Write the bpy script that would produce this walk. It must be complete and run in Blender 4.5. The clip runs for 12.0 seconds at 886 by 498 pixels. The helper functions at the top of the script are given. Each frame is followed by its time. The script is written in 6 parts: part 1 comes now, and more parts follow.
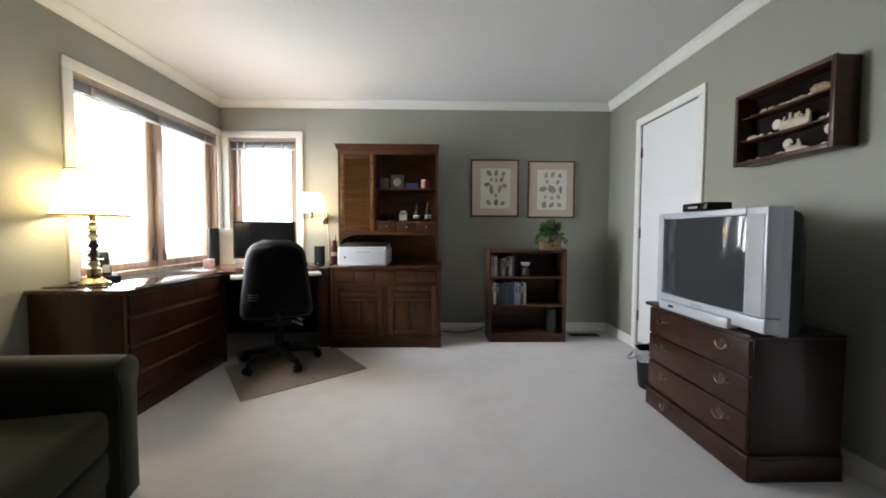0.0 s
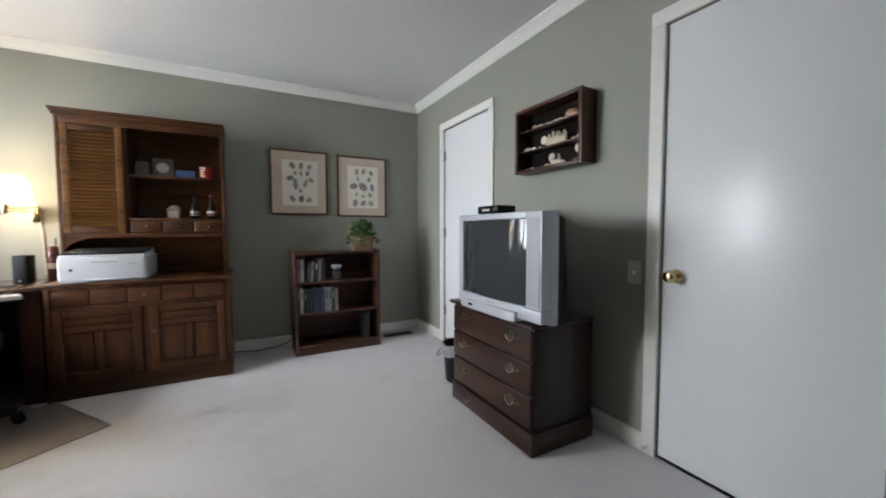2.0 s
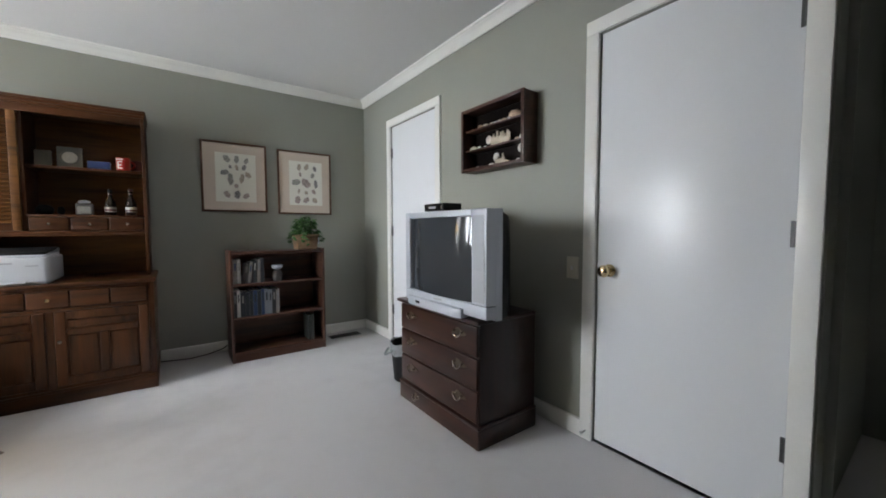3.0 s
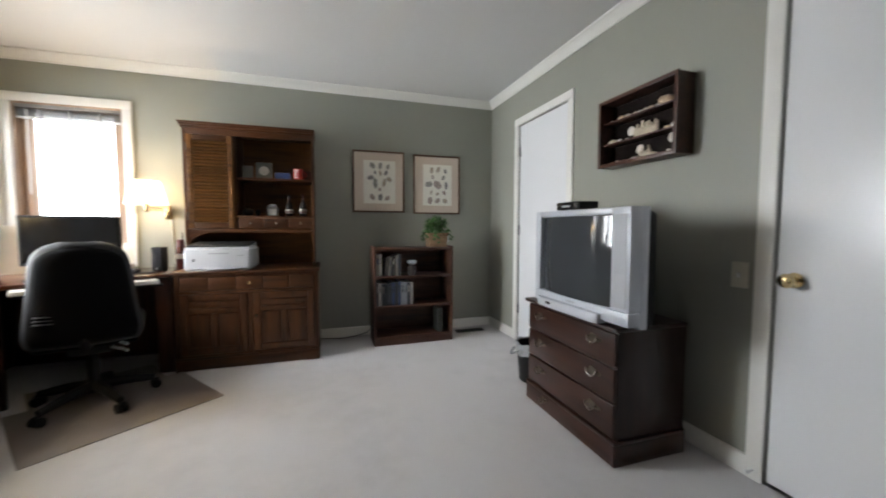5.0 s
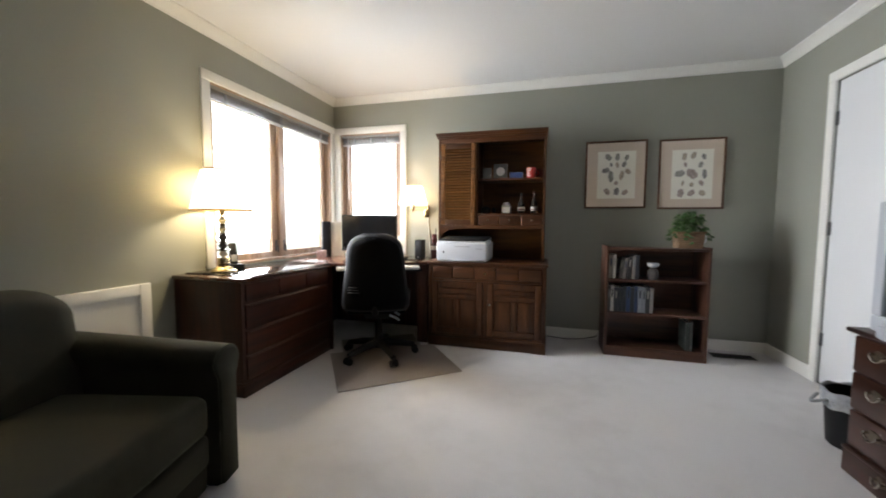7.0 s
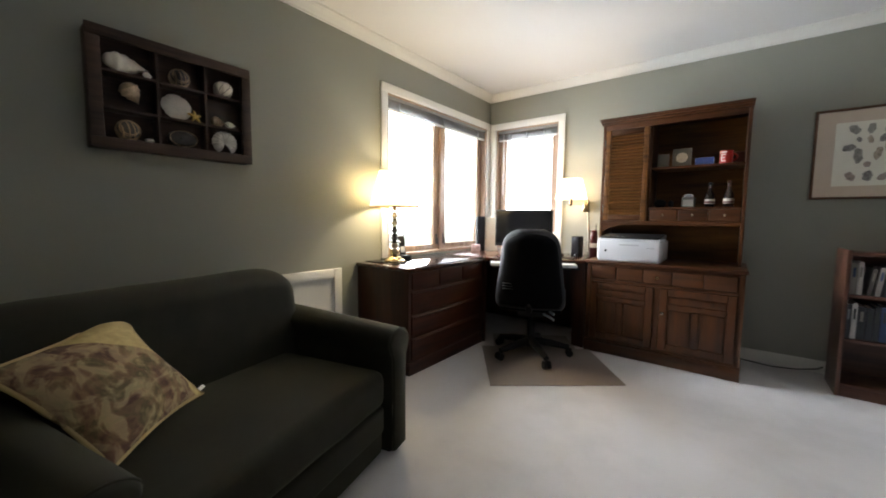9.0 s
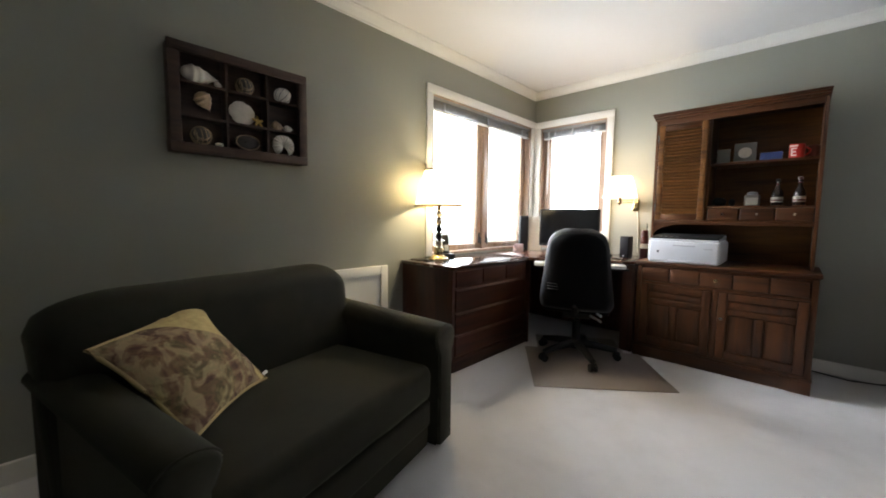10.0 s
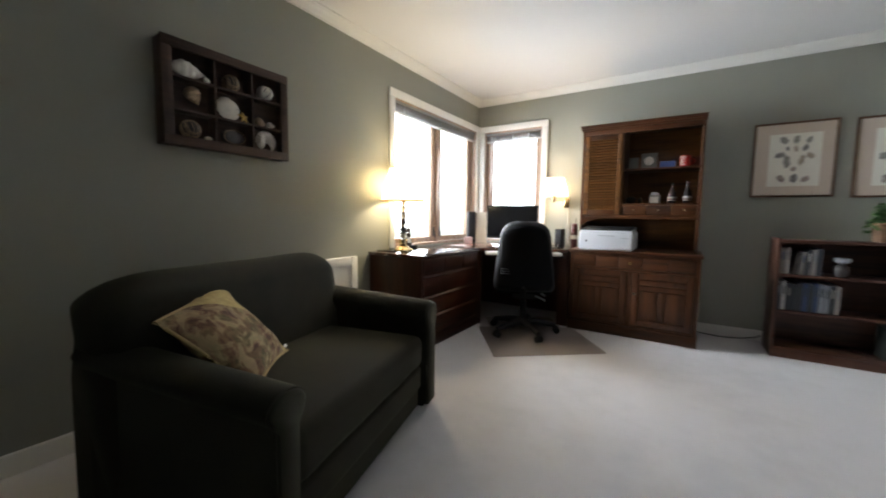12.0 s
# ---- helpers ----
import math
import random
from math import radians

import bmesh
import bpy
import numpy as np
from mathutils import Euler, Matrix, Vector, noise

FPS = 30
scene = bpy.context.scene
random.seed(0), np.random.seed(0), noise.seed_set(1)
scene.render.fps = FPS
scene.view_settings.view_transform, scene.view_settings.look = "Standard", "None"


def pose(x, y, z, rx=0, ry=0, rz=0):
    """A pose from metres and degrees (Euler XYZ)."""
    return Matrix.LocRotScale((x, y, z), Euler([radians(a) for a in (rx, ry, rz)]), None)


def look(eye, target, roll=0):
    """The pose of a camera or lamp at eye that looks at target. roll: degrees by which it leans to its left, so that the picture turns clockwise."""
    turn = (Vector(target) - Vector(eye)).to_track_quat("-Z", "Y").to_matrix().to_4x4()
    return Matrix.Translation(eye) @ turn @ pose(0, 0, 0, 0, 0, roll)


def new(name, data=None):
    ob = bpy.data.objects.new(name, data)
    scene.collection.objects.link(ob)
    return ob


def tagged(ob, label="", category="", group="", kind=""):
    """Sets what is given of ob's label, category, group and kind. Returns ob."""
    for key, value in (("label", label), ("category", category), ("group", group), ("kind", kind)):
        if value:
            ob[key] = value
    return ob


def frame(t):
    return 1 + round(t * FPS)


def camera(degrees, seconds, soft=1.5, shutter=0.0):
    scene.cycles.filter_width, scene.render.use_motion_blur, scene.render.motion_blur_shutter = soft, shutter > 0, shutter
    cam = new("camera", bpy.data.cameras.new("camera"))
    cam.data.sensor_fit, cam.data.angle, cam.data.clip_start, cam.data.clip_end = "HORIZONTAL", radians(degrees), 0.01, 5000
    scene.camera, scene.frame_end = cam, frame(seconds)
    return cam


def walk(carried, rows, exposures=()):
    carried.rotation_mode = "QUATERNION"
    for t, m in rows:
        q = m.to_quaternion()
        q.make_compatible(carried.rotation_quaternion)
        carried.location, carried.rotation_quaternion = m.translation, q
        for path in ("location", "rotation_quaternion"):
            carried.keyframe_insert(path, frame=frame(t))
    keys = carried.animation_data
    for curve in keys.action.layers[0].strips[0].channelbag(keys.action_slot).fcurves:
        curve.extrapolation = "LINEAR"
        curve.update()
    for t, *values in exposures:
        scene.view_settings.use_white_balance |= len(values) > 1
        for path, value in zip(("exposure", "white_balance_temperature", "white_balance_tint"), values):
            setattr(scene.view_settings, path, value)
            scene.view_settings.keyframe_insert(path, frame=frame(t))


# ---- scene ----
cam = camera(100.1, 12.0, soft=1.8, shutter=0.4)
PATH = [
    (0, (0.424, 0.421, 1.073), (0.466, 2.418, 0.983), 0.2),
    (0.5, (0.449, 0.561, 1.082), (0.528, 2.558, 0.99), 0.1),
    (1, (0.508, 0.611, 1.091), (0.836, 2.582, 1.004), 0.0),
    (1.5, (0.553, 0.612, 1.098), (1.222, 2.494, 1.001), -0.1),
    (2, (0.575, 0.624, 1.099), (1.521, 2.383, 0.994), -0.1),
    (2.5, (0.59, 0.624, 1.093), (1.686, 2.293, 0.988), -0.1),
    (2.7, (0.594, 0.624, 1.092), (1.733, 2.267, 0.984), -0.1),
    (3.4, (0.595, 0.623, 1.094), (1.783, 2.23, 0.979), -0.1),
    (4.3, (0.573, 0.622, 1.099), (1.662, 2.293, 0.977), -0.2),
    (4.5, (0.561, 0.623, 1.099), (1.535, 2.366, 0.979), -0.2),
    (5, (0.53, 0.633, 1.094), (1.138, 2.535, 0.976), 0.1),
    (5.5, (0.512, 0.648, 1.09), (0.758, 2.629, 0.974), 0.3),
    (6, (0.489, 0.666, 1.081), (0.44, 2.662, 0.966), 0.3),
    (6.5, (0.458, 0.676, 1.075), (0.158, 2.65, 0.955), 0.4),
    (7, (0.456, 0.686, 1.08), (-0.073, 2.61, 0.949), 0.4),
    (7.5, (0.44, 0.698, 1.076), (-0.301, 2.551, 0.936), 0.5),
    (7.7, (0.434, 0.703, 1.076), (-0.39, 2.524, 0.933), 0.5),
    (9.3, (0.365, 0.697, 1.084), (-0.908, 2.231, 0.916), 0.6),
    (9.5, (0.364, 0.69, 1.083), (-0.94, 2.199, 0.915), 0.6),
    (10, (0.358, 0.659, 1.073), (-1.017, 2.1, 0.906), 0.7),
    (10.5, (0.306, 0.581, 1.061), (-1.11, 1.984, 0.892), 0.7),
    (11, (0.267, 0.466, 1.056), (-1.149, 1.869, 0.89), 0.8),
    (11.5, (0.272, 0.356, 1.045), (-1.059, 1.841, 0.878), 0.8),
    (12, (0.323, 0.258, 1.036), (-0.751, 1.936, 0.865), 0.8),
]
walk(cam, [(t, look(eye, target, roll)) for t, eye, target, roll in PATH],
     [(0, 0.04, 6500, 12), (1.5, 0.06, 6360, 12), (4.5, 0.06, 6480, 12), (5, 0.05, 6600, 12), (6, 0.03, 6630, 13), (9.5, 0.05, 6470, 12), (12, 0.05, 6370, 12)])

# ---- light ----
world = bpy.data.worlds.new("sky")
scene.world = world
world.use_nodes = True
wn = world.node_tree.nodes
sky = wn.new("ShaderNodeTexSky")
sky.sky_type, sky.sun_disc = "NISHITA", False
sky.sun_elevation, sky.sun_rotation = radians(40), radians(150)
world.node_tree.links.new(sky.outputs[0], wn["Background"].inputs[0])
wn["Background"].inputs[1].default_value = 0.12


def lamp(name, kind, m, energy, color, **more):
    data = bpy.data.lights.new(name, kind)
    data.energy, data.color = energy, color
    if kind == "AREA":
        data.shape, data.size, data.size_y = "RECTANGLE", more["w"], more["h"]
        data.spread = radians(more["spread"])
    elif kind == "SUN":
        data.angle = more["angle"]
    else:
        data.shadow_soft_size = more["r"]
    ob = new(name, data)
    ob.matrix_world = m
    return ob


lamp("sun", "SUN", look((3, -6, 8), (0, 0, 0)), 1.2, (1.0, 0.96, 0.9), angle=radians(10))
lamp("window_light_west", "AREA", look((-2.36, 3.40, 1.52), (0.5, 3.25, 0.60)), 106, (0.885, 0.945, 0.995), w=1.5, h=1.3, spread=130)
lamp("window_light_north", "AREA", look((-1.42, 4.94, 1.52), (-1.25, 2.0, 0.6)), 40, (0.885, 0.945, 0.995), w=1.2, h=1.7, spread=130)
lamp("table_lamp_bulb", "POINT", pose(-1.645, 2.710, 1.28), 20, (1.0, 0.81, 0.48), r=0.05)
lamp("sconce_bulb", "POINT", pose(-0.82, 4.192, 1.36), 11, (1.0, 0.75, 0.45), r=0.03)


# ---- materials ----
def nodes_of(name):
    m = bpy.data.materials.new(name)
    m.use_nodes = True
    t = m.node_tree
    return m, t, t.nodes, t.links, t.nodes["Principled BSDF"]


def mapped(t, scale, object_space=True):
    co = t.nodes.new("ShaderNodeTexCoord")
    mp = t.nodes.new("ShaderNodeMapping")
    mp.inputs["Scale"].default_value = scale
    t.links.new(co.outputs["Object"], mp.inputs["Vector"])
    return mp.outputs[0]


def noise_tex(t, vec, scale, detail=3.0, rough=0.55):
    n = t.nodes.new("ShaderNodeTexNoise")
    n.inputs["Scale"].default_value, n.inputs["Detail"].default_value = scale, detail
    n.inputs["Roughness"].default_value = rough
    t.links.new(vec, n.inputs["Vector"])
    return n.outputs["Fac"]


def ramp(t, fac, stops):
    r = t.nodes.new("ShaderNodeValToRGB")
    e = r.color_ramp.elements
    while len(e) < len(stops):
        e.new(0.5)
    for el, (p, c) in zip(e, stops):
        el.position, el.color = p, (*c, 1)
    t.links.new(fac, r.inputs[0])
    return r.outputs[0]


def bump(t, fac, strength, dist):
    b = t.nodes.new("ShaderNodeBump")
    b.inputs["Strength"].default_value, b.inputs["Distance"].default_value = strength, dist
    t.links.new(fac, b.inputs["Height"])
    return b.outputs[0]


def tint(c, k):
    return tuple(min(1.0, max(0.0, v * k)) for v in c)


def surface(name, color, rough=0.5, metal=0.0, big=3.0, fine=60.0, vary=0.1, relief=0.15, dist=0.001, coat=0.0, gloss=0.08, shine=0.5):
    """A plain surface with blotches, fine grain and uneven gloss."""
    m, t, n, l, p = nodes_of(name)
    v = mapped(t, (1, 1, 1))
    a, b = noise_tex(t, v, big), noise_tex(t, v, fine, 2.0)
    mixed = n.new("ShaderNodeMath")
    mixed.operation = "MULTIPLY_ADD"
    l.new(a, mixed.inputs[0])
    mixed.inputs[1].default_value = 0.65
    half = n.new("ShaderNodeMath")
    half.operation = "MULTIPLY"
    l.new(b, half.inputs[0])
    half.inputs[1].default_value = 0.35
    l.new(half.outputs[0], mixed.inputs[2])
    l.new(ramp(t, mixed.outputs[0], [(0.3, tint(color, 1 - vary)), (0.7, tint(color, 1 + vary))]), p.inputs["Base Color"])
    r = n.new("ShaderNodeMapRange")
    l.new(a, r.inputs[0])
    r.inputs[3].default_value, r.inputs[4].default_value = max(0.02, rough - gloss), min(1, rough + gloss)
    l.new(r.outputs[0], p.inputs["Roughness"])
    p.inputs["Metallic"].default_value = metal
    p.inputs["Coat Weight"].default_value = coat
    p.inputs["Specular IOR Level"].default_value = shine
    if relief:
        l.new(bump(t, b, relief, dist), p.inputs["Normal"])
    return m


def wood(name, dark, light, rough=0.38, along="x", scale=1.0, coat=0.06):
    """Stained timber: long streaks, pores and a worn varnish."""
    m, t, n, l, p = nodes_of(name)
    s = {"x": (1.2, 14, 14), "y": (14, 1.2, 14), "z": (14, 14, 1.2)}[along]
    v = mapped(t, tuple(q * scale for q in s))
    f = {"x": (6, 160, 160), "y": (160, 6, 160), "z": (160, 160, 6)}[along]
    w = mapped(t, f)
    info = n.new("ShaderNodeObjectInfo")
    add = n.new("ShaderNodeVectorMath")
    add.operation = "MULTIPLY_ADD"
    add.inputs[1].default_value = (1, 1, 1)
    l.new(v, add.inputs[0])
    off = n.new("ShaderNodeMath")
    off.operation = "MULTIPLY"
    off.inputs[1].default_value = 20
    l.new(info.outputs["Random"], off.inputs[0])
    l.new(off.outputs[0], add.inputs[2])
    streak, pore = noise_tex(t, add.outputs[0], 1.6, 5.0, 0.62), noise_tex(t, w, 1.0, 2.0)
    mix = n.new("ShaderNodeMath")
    mix.operation = "MULTIPLY_ADD"
    l.new(pore, mix.inputs[0])
    mix.inputs[1].default_value = 0.28
    l.new(streak, mix.inputs[2])
    l.new(ramp(t, mix.outputs[0], [(0.42, dark), (0.62, tuple((a + b) / 2 for a, b in zip(dark, light))), (0.85, light)]), p.inputs["Base Color"])
    r = n.new("ShaderNodeMapRange")
    l.new(streak, r.inputs[0])
    r.inputs[3].default_value, r.inputs[4].default_value = rough - 0.08, rough + 0.12
    l.new(r.outputs[0], p.inputs["Roughness"])
    p.inputs["Coat Weight"].default_value, p.inputs["Coat Roughness"].default_value = coat, 0.25
    p.inputs["Specular IOR Level"].default_value = 0.35
    l.new(bump(t, mix.outputs[0], 0.12, 0.001), p.inputs["Normal"])
    return m


def carpet_material():
    m, t, n, l, p = nodes_of("carpet_pile")
    v = mapped(t, (1, 1, 1))
    a, b, c = noise_tex(t, v, 1.1, 3.0), noise_tex(t, v, 420, 2.0, 0.7), noise_tex(t, v, 7.0, 4.0, 0.6)
    s = n.new("ShaderNodeMath")
    s.operation = "MULTIPLY_ADD"
    l.new(c, s.inputs[0])
    s.inputs[1].default_value = 0.5
    l.new(a, s.inputs[2])
    s2 = n.new("ShaderNodeMath")
    s2.operation = "MULTIPLY_ADD"
    l.new(b, s2.inputs[0])
    s2.inputs[1].default_value = 0.45
    l.new(s.outputs[0], s2.inputs[2])
    l.new(ramp(t, s2.outputs[0], [(0.62, (0.550, 0.530, 0.528)), (1.25, (0.680, 0.660, 0.662))]), p.inputs["Base Color"])
    p.inputs["Roughness"].default_value = 0.95
    p.inputs["Sheen Weight"].default_value = 0.15
    l.new(bump(t, b, 0.7, 0.004), p.inputs["Normal"])
    return m


def shade_material(name, color, through_color):
    m, t, n, l, p = nodes_of(name)
    d, tr, mx = n.new("ShaderNodeBsdfDiffuse"), n.new("ShaderNodeBsdfTranslucent"), n.new("ShaderNodeMixShader")
    v = mapped(t, (1, 1, 1))
    l.new(ramp(t, noise_tex(t, v, 180, 2.0), [(0.3, tint(color, 0.94)), (0.7, color)]), d.inputs[0])
    tr.inputs[0].default_value = (*through_color, 1)
    mx.inputs[0].default_value = 0.66
    l.new(d.outputs[0], mx.inputs[1])
    l.new(tr.outputs[0], mx.inputs[2])
    l.new(mx.outputs[0], n["Material Output"].inputs[0])
    return m


def glass_material(name, color=(1, 1, 1), rough=0.0):
    m, t, n, l, p = nodes_of(name)
    p.inputs["Base Color"].default_value = (*color, 1)
    p.inputs["Transmission Weight"].default_value = 1.0
    p.inputs["Roughness"].default_value = rough
    p.inputs["IOR"].default_value = 1.45
    return m


def tapestry_material():
    m, t, n, l, p = nodes_of("tapestry_cloth")
    v = mapped(t, (1, 1, 1))
    nz = n.new("ShaderNodeTexNoise")
    nz.inputs["Scale"].default_value, nz.inputs["Detail"].default_value = 7.0, 4.0
    nz.inputs["Roughness"].default_value, nz.inputs["Distortion"].default_value = 0.62, 0.9
    l.new(v, nz.inputs["Vector"])
    ground = ramp(t, nz.outputs["Fac"], [(0.32, (0.06, 0.032, 0.022)), (0.42, (0.14, 0.065, 0.045)), (0.49, (0.27, 0.17, 0.085)), (0.56, (0.15, 0.125, 0.055)), (0.64, (0.44, 0.34, 0.16))])
    n2 = n.new("ShaderNodeTexNoise")
    n2.inputs["Scale"].default_value, n2.inputs["Detail"].default_value, n2.inputs["Distortion"].default_value = 17.0, 3.0, 1.2
    l.new(v, n2.inputs["Vector"])
    petals = ramp(t, n2.outputs["Fac"], [(0.40, (0.05, 0.026, 0.018)), (0.48, (0.20, 0.12, 0.065)), (0.55, (0.50, 0.40, 0.22))])
    over = n.new("ShaderNodeMix")
    over.data_type = "RGBA"
    over.inputs[0].default_value = 0.42
    l.new(ground, over.inputs[6])
    l.new(petals, over.inputs[7])
    leafy = over.outputs[2]
    sep = n.new("ShaderNodeSeparateXYZ")
    l.new(v, sep.inputs[0])
    add = n.new("ShaderNodeMath")
    add.operation = "ADD"
    l.new(sep.outputs[0], add.inputs[0])
    l.new(sep.outputs[2], add.inputs[1])
    mask = n.new("ShaderNodeMapRange")
    mask.inputs[1].default_value, mask.inputs[2].default_value = 0.118, 0.124
    l.new(add.outputs[0], mask.inputs[0])
    edge = n.new("ShaderNodeMath")
    edge.operation = "MULTIPLY_ADD"
    l.new(noise_tex(t, v, 14, 3.0), edge.inputs[0])
    edge.inputs[1].default_value = 0.11
    l.new(sep.outputs[0], edge.inputs[2])
    side = n.new("ShaderNodeMapRange")
    side.inputs[1].default_value, side.inputs[2].default_value = 0.192, 0.202
    l.new(edge.outputs[0], side.inputs[0])
    both = n.new("ShaderNodeMath")
    both.operation = "MAXIMUM"
    l.new(mask.outputs[0], both.inputs[0])
    l.new(side.outputs[0], both.inputs[1])
    mix = n.new("ShaderNodeMix")
    mix.data_type = "RGBA"
    l.new(both.outputs[0], mix.inputs[0])
    l.new(leafy, mix.inputs[6])
    l.new(ramp(t, noise_tex(t, v, 40), [(0.3, (0.42, 0.32, 0.13)), (0.7, (0.58, 0.46, 0.20))]), mix.inputs[7])
    l.new(mix.outputs[2], p.inputs["Base Color"])
    p.inputs["Roughness"].default_value = 0.9
    l.new(bump(t, noise_tex(t, v, 500, 1.0), 0.4, 0.001), p.inputs["Normal"])
    return m


M_WALL = surface("sage_wall_paint", (0.276, 0.279, 0.238), 0.55, big=1.2, fine=260, vary=0.035, relief=0.10)
M_CEIL = surface("ceiling_paint", (0.74, 0.735, 0.72), 0.8, big=1.0, fine=150, vary=0.02, relief=0.15)
M_TRIM = surface("white_trim_paint", (0.80, 0.79, 0.75), 0.35, big=4, fine=90, vary=0.03, relief=0.05)
M_DOOR = surface("white_door_paint", (0.775, 0.785, 0.797), 0.30, big=1.6, fine=140, vary=0.012, relief=0.06, gloss=0.015)
M_CARPET = carpet_material()
M_MAT = surface("chair_mat_vinyl", (0.235, 0.198, 0.178), 0.35, big=3, fine=300, vary=0.08, relief=0.2)
M_OAK = wood("hutch_wood", (0.018, 0.0056, 0.0015), (0.086, 0.0275, 0.0060), 0.40, "x")
M_OAKZ = wood("hutch_wood_upright", (0.018, 0.0056, 0.0015), (0.086, 0.0275, 0.0060), 0.40, "z")
# golden hutch wood, lightened to carry the sconce's light in its colour
M_OAK_LIT = wood("hutch_wood_lit", (0.048, 0.0190, 0.0050), (0.180, 0.074, 0.0185), 0.40, "x")
M_CHERRY = wood("desk_wood", (0.015, 0.0036, 0.0018), (0.060, 0.0145, 0.0058), 0.36, "x", coat=0.06)
M_CHERRYZ = wood("desk_wood_upright", (0.018, 0.0046, 0.0024), (0.066, 0.018, 0.008), 0.36, "z")
M_DESKTOP = wood("polished_desk_top", (0.024, 0.007, 0.004), (0.085, 0.027, 0.012), 0.14, "x", coat=0.8)
M_MAHOG = wood("dresser_wood", (0.010, 0.0032, 0.0018), (0.040, 0.0120, 0.0056), 0.30, "x", coat=0.15)
M_MAHOGZ = wood("dresser_wood_upright", (0.009, 0.0035, 0.0028), (0.028, 0.009, 0.0062), 0.34, "z", coat=0.06)
M_WALNUT = wood("bookcase_wood", (0.030, 0.012, 0.008), (0.10, 0.042, 0.025), 0.40, "x")
M_WALNUTZ = wood("bookcase_wood_upright", (0.030, 0.012, 0.008), (0.10, 0.042, 0.025), 0.40, "z")
M_BOX = wood("shell_box_wood", (0.020, 0.011, 0.008), (0.080, 0.045, 0.032), 0.55, "x", coat=0.0)
M_CORAL = surface("cream_coral", (0.50, 0.44, 0.33), 0.6, big=30, fine=140, vary=0.2, relief=0.4)
M_CASEBACK = surface("brown_case_lining", (0.0085, 0.0062, 0.0052), 0.95, big=6, fine=300, vary=0.2, relief=0.2, shine=0.1)
M_CASE = wood("display_case_wood", (0.022, 0.008, 0.005), (0.075, 0.027, 0.016), 0.35, "x")
M_SASH = wood("window_sash_wood", (0.24, 0.155, 0.105), (0.50, 0.37, 0.28), 0.30, "z", coat=0.25)
M_FRAME = wood("picture_frame_wood", (0.045, 0.020, 0.010), (0.17, 0.08, 0.04), 0.35, "x")
M_VELVET = surface("dark_olive_upholstery", (0.0205, 0.0190, 0.0118), 0.85, big=9, fine=420, vary=0.34, relief=0.35, dist=0.002, shine=0.25)
M_VELVET.node_tree.nodes["Principled BSDF"].inputs["Sheen Weight"].default_value = 0.11
M_VELVET.node_tree.nodes["Principled BSDF"].inputs["Sheen Roughness"].default_value = 0.5
M_VELVET.node_tree.nodes["Principled BSDF"].inputs["Sheen Tint"].default_value = (0.55, 0.52, 0.34, 1)
M_TAPESTRY = tapestry_material()
M_PIPING = surface("gold_piping", (0.42, 0.31, 0.14), 0.8, fine=300, relief=0.4)
M_BLACK = surface("black_plastic", (0.010, 0.010, 0.011), 0.55, big=6, fine=300, vary=0.15, relief=0.15, shine=0.2)
M_BLACKCLOTH = surface("black_chair_cloth", (0.011, 0.0118, 0.016), 0.55, big=6, fine=500, vary=0.2, relief=0.3, shine=0.35)
M_SHELLBLACK = surface("moulded_black_cover", (0.004, 0.004, 0.005), 0.8, big=6, fine=300, vary=0.15, relief=0.2, shine=0.05)
M_GLOSS = surface("black_gloss", (0.008, 0.008, 0.009), 0.12, big=4, fine=200, vary=0.1, relief=0.0)
M_CRT = surface("crt_glass", (0.040, 0.043, 0.047), 0.03, big=2, fine=200, vary=0.05, relief=0.0)
M_SILVER = surface("silver_plastic", (0.48, 0.505, 0.545), 0.38, 0.25, big=3, fine=300, vary=0.03, relief=0.05)
M_SILVER2 = surface("grille_silver", (0.40, 0.41, 0.43), 0.5, 0.2, big=3, fine=700, vary=0.12, relief=0.5)
M_DESKGLASS = surface("smoked_desk_cover", (0.012, 0.009, 0.009), 0.10, big=4, fine=200, vary=0.1, relief=0.0, gloss=0.03, shine=1.0)
M_GREYPL = surface("grey_plastic", (0.36, 0.37, 0.39), 0.45, big=4, fine=200, vary=0.05, relief=0.1)
M_WHITEPL = surface("white_plastic", (0.74, 0.74, 0.73), 0.35, big=4, fine=200, vary=0.03, relief=0.05)
M_PRINTER = surface("printer_grey_white", (0.55, 0.56, 0.59), 0.4, big=4, fine=200, vary=0.03, relief=0.05)
M_PALEBRASS = surface("pale_brass", (0.74, 0.66, 0.48), 0.3, 0.45, big=8, fine=120, vary=0.1, relief=0.05)
M_BRASS = surface("polished_brass", (0.72, 0.57, 0.32), 0.22, 1.0, big=8, fine=120, vary=0.15, relief=0.05)
M_OLDBRASS = surface("aged_brass", (0.56, 0.52, 0.45), 0.26, 1.0, big=20, fine=160, vary=0.25, relief=0.1)
M_DARKBRASS = surface("tarnished_brass", (0.17, 0.145, 0.11), 0.34, 1.0, big=25, fine=160, vary=0.3, relief=0.15)
M_DARKMETAL = surface("dark_steel", (0.10, 0.10, 0.10), 0.4, 0.8, big=10, fine=160, vary=0.2)
M_ALU = surface("blind_aluminium", (0.27, 0.265, 0.26), 0.4, 0.4, big=5, fine=120, vary=0.06, relief=0.05)
M_SHADE = shade_material("lampshade_cloth", (0.86, 0.82, 0.72), (0.95, 0.88, 0.70))
M_SHADETRIM = surface("shade_trim_braid", (0.22, 0.15, 0.07), 0.8, fine=300, relief=0.3)
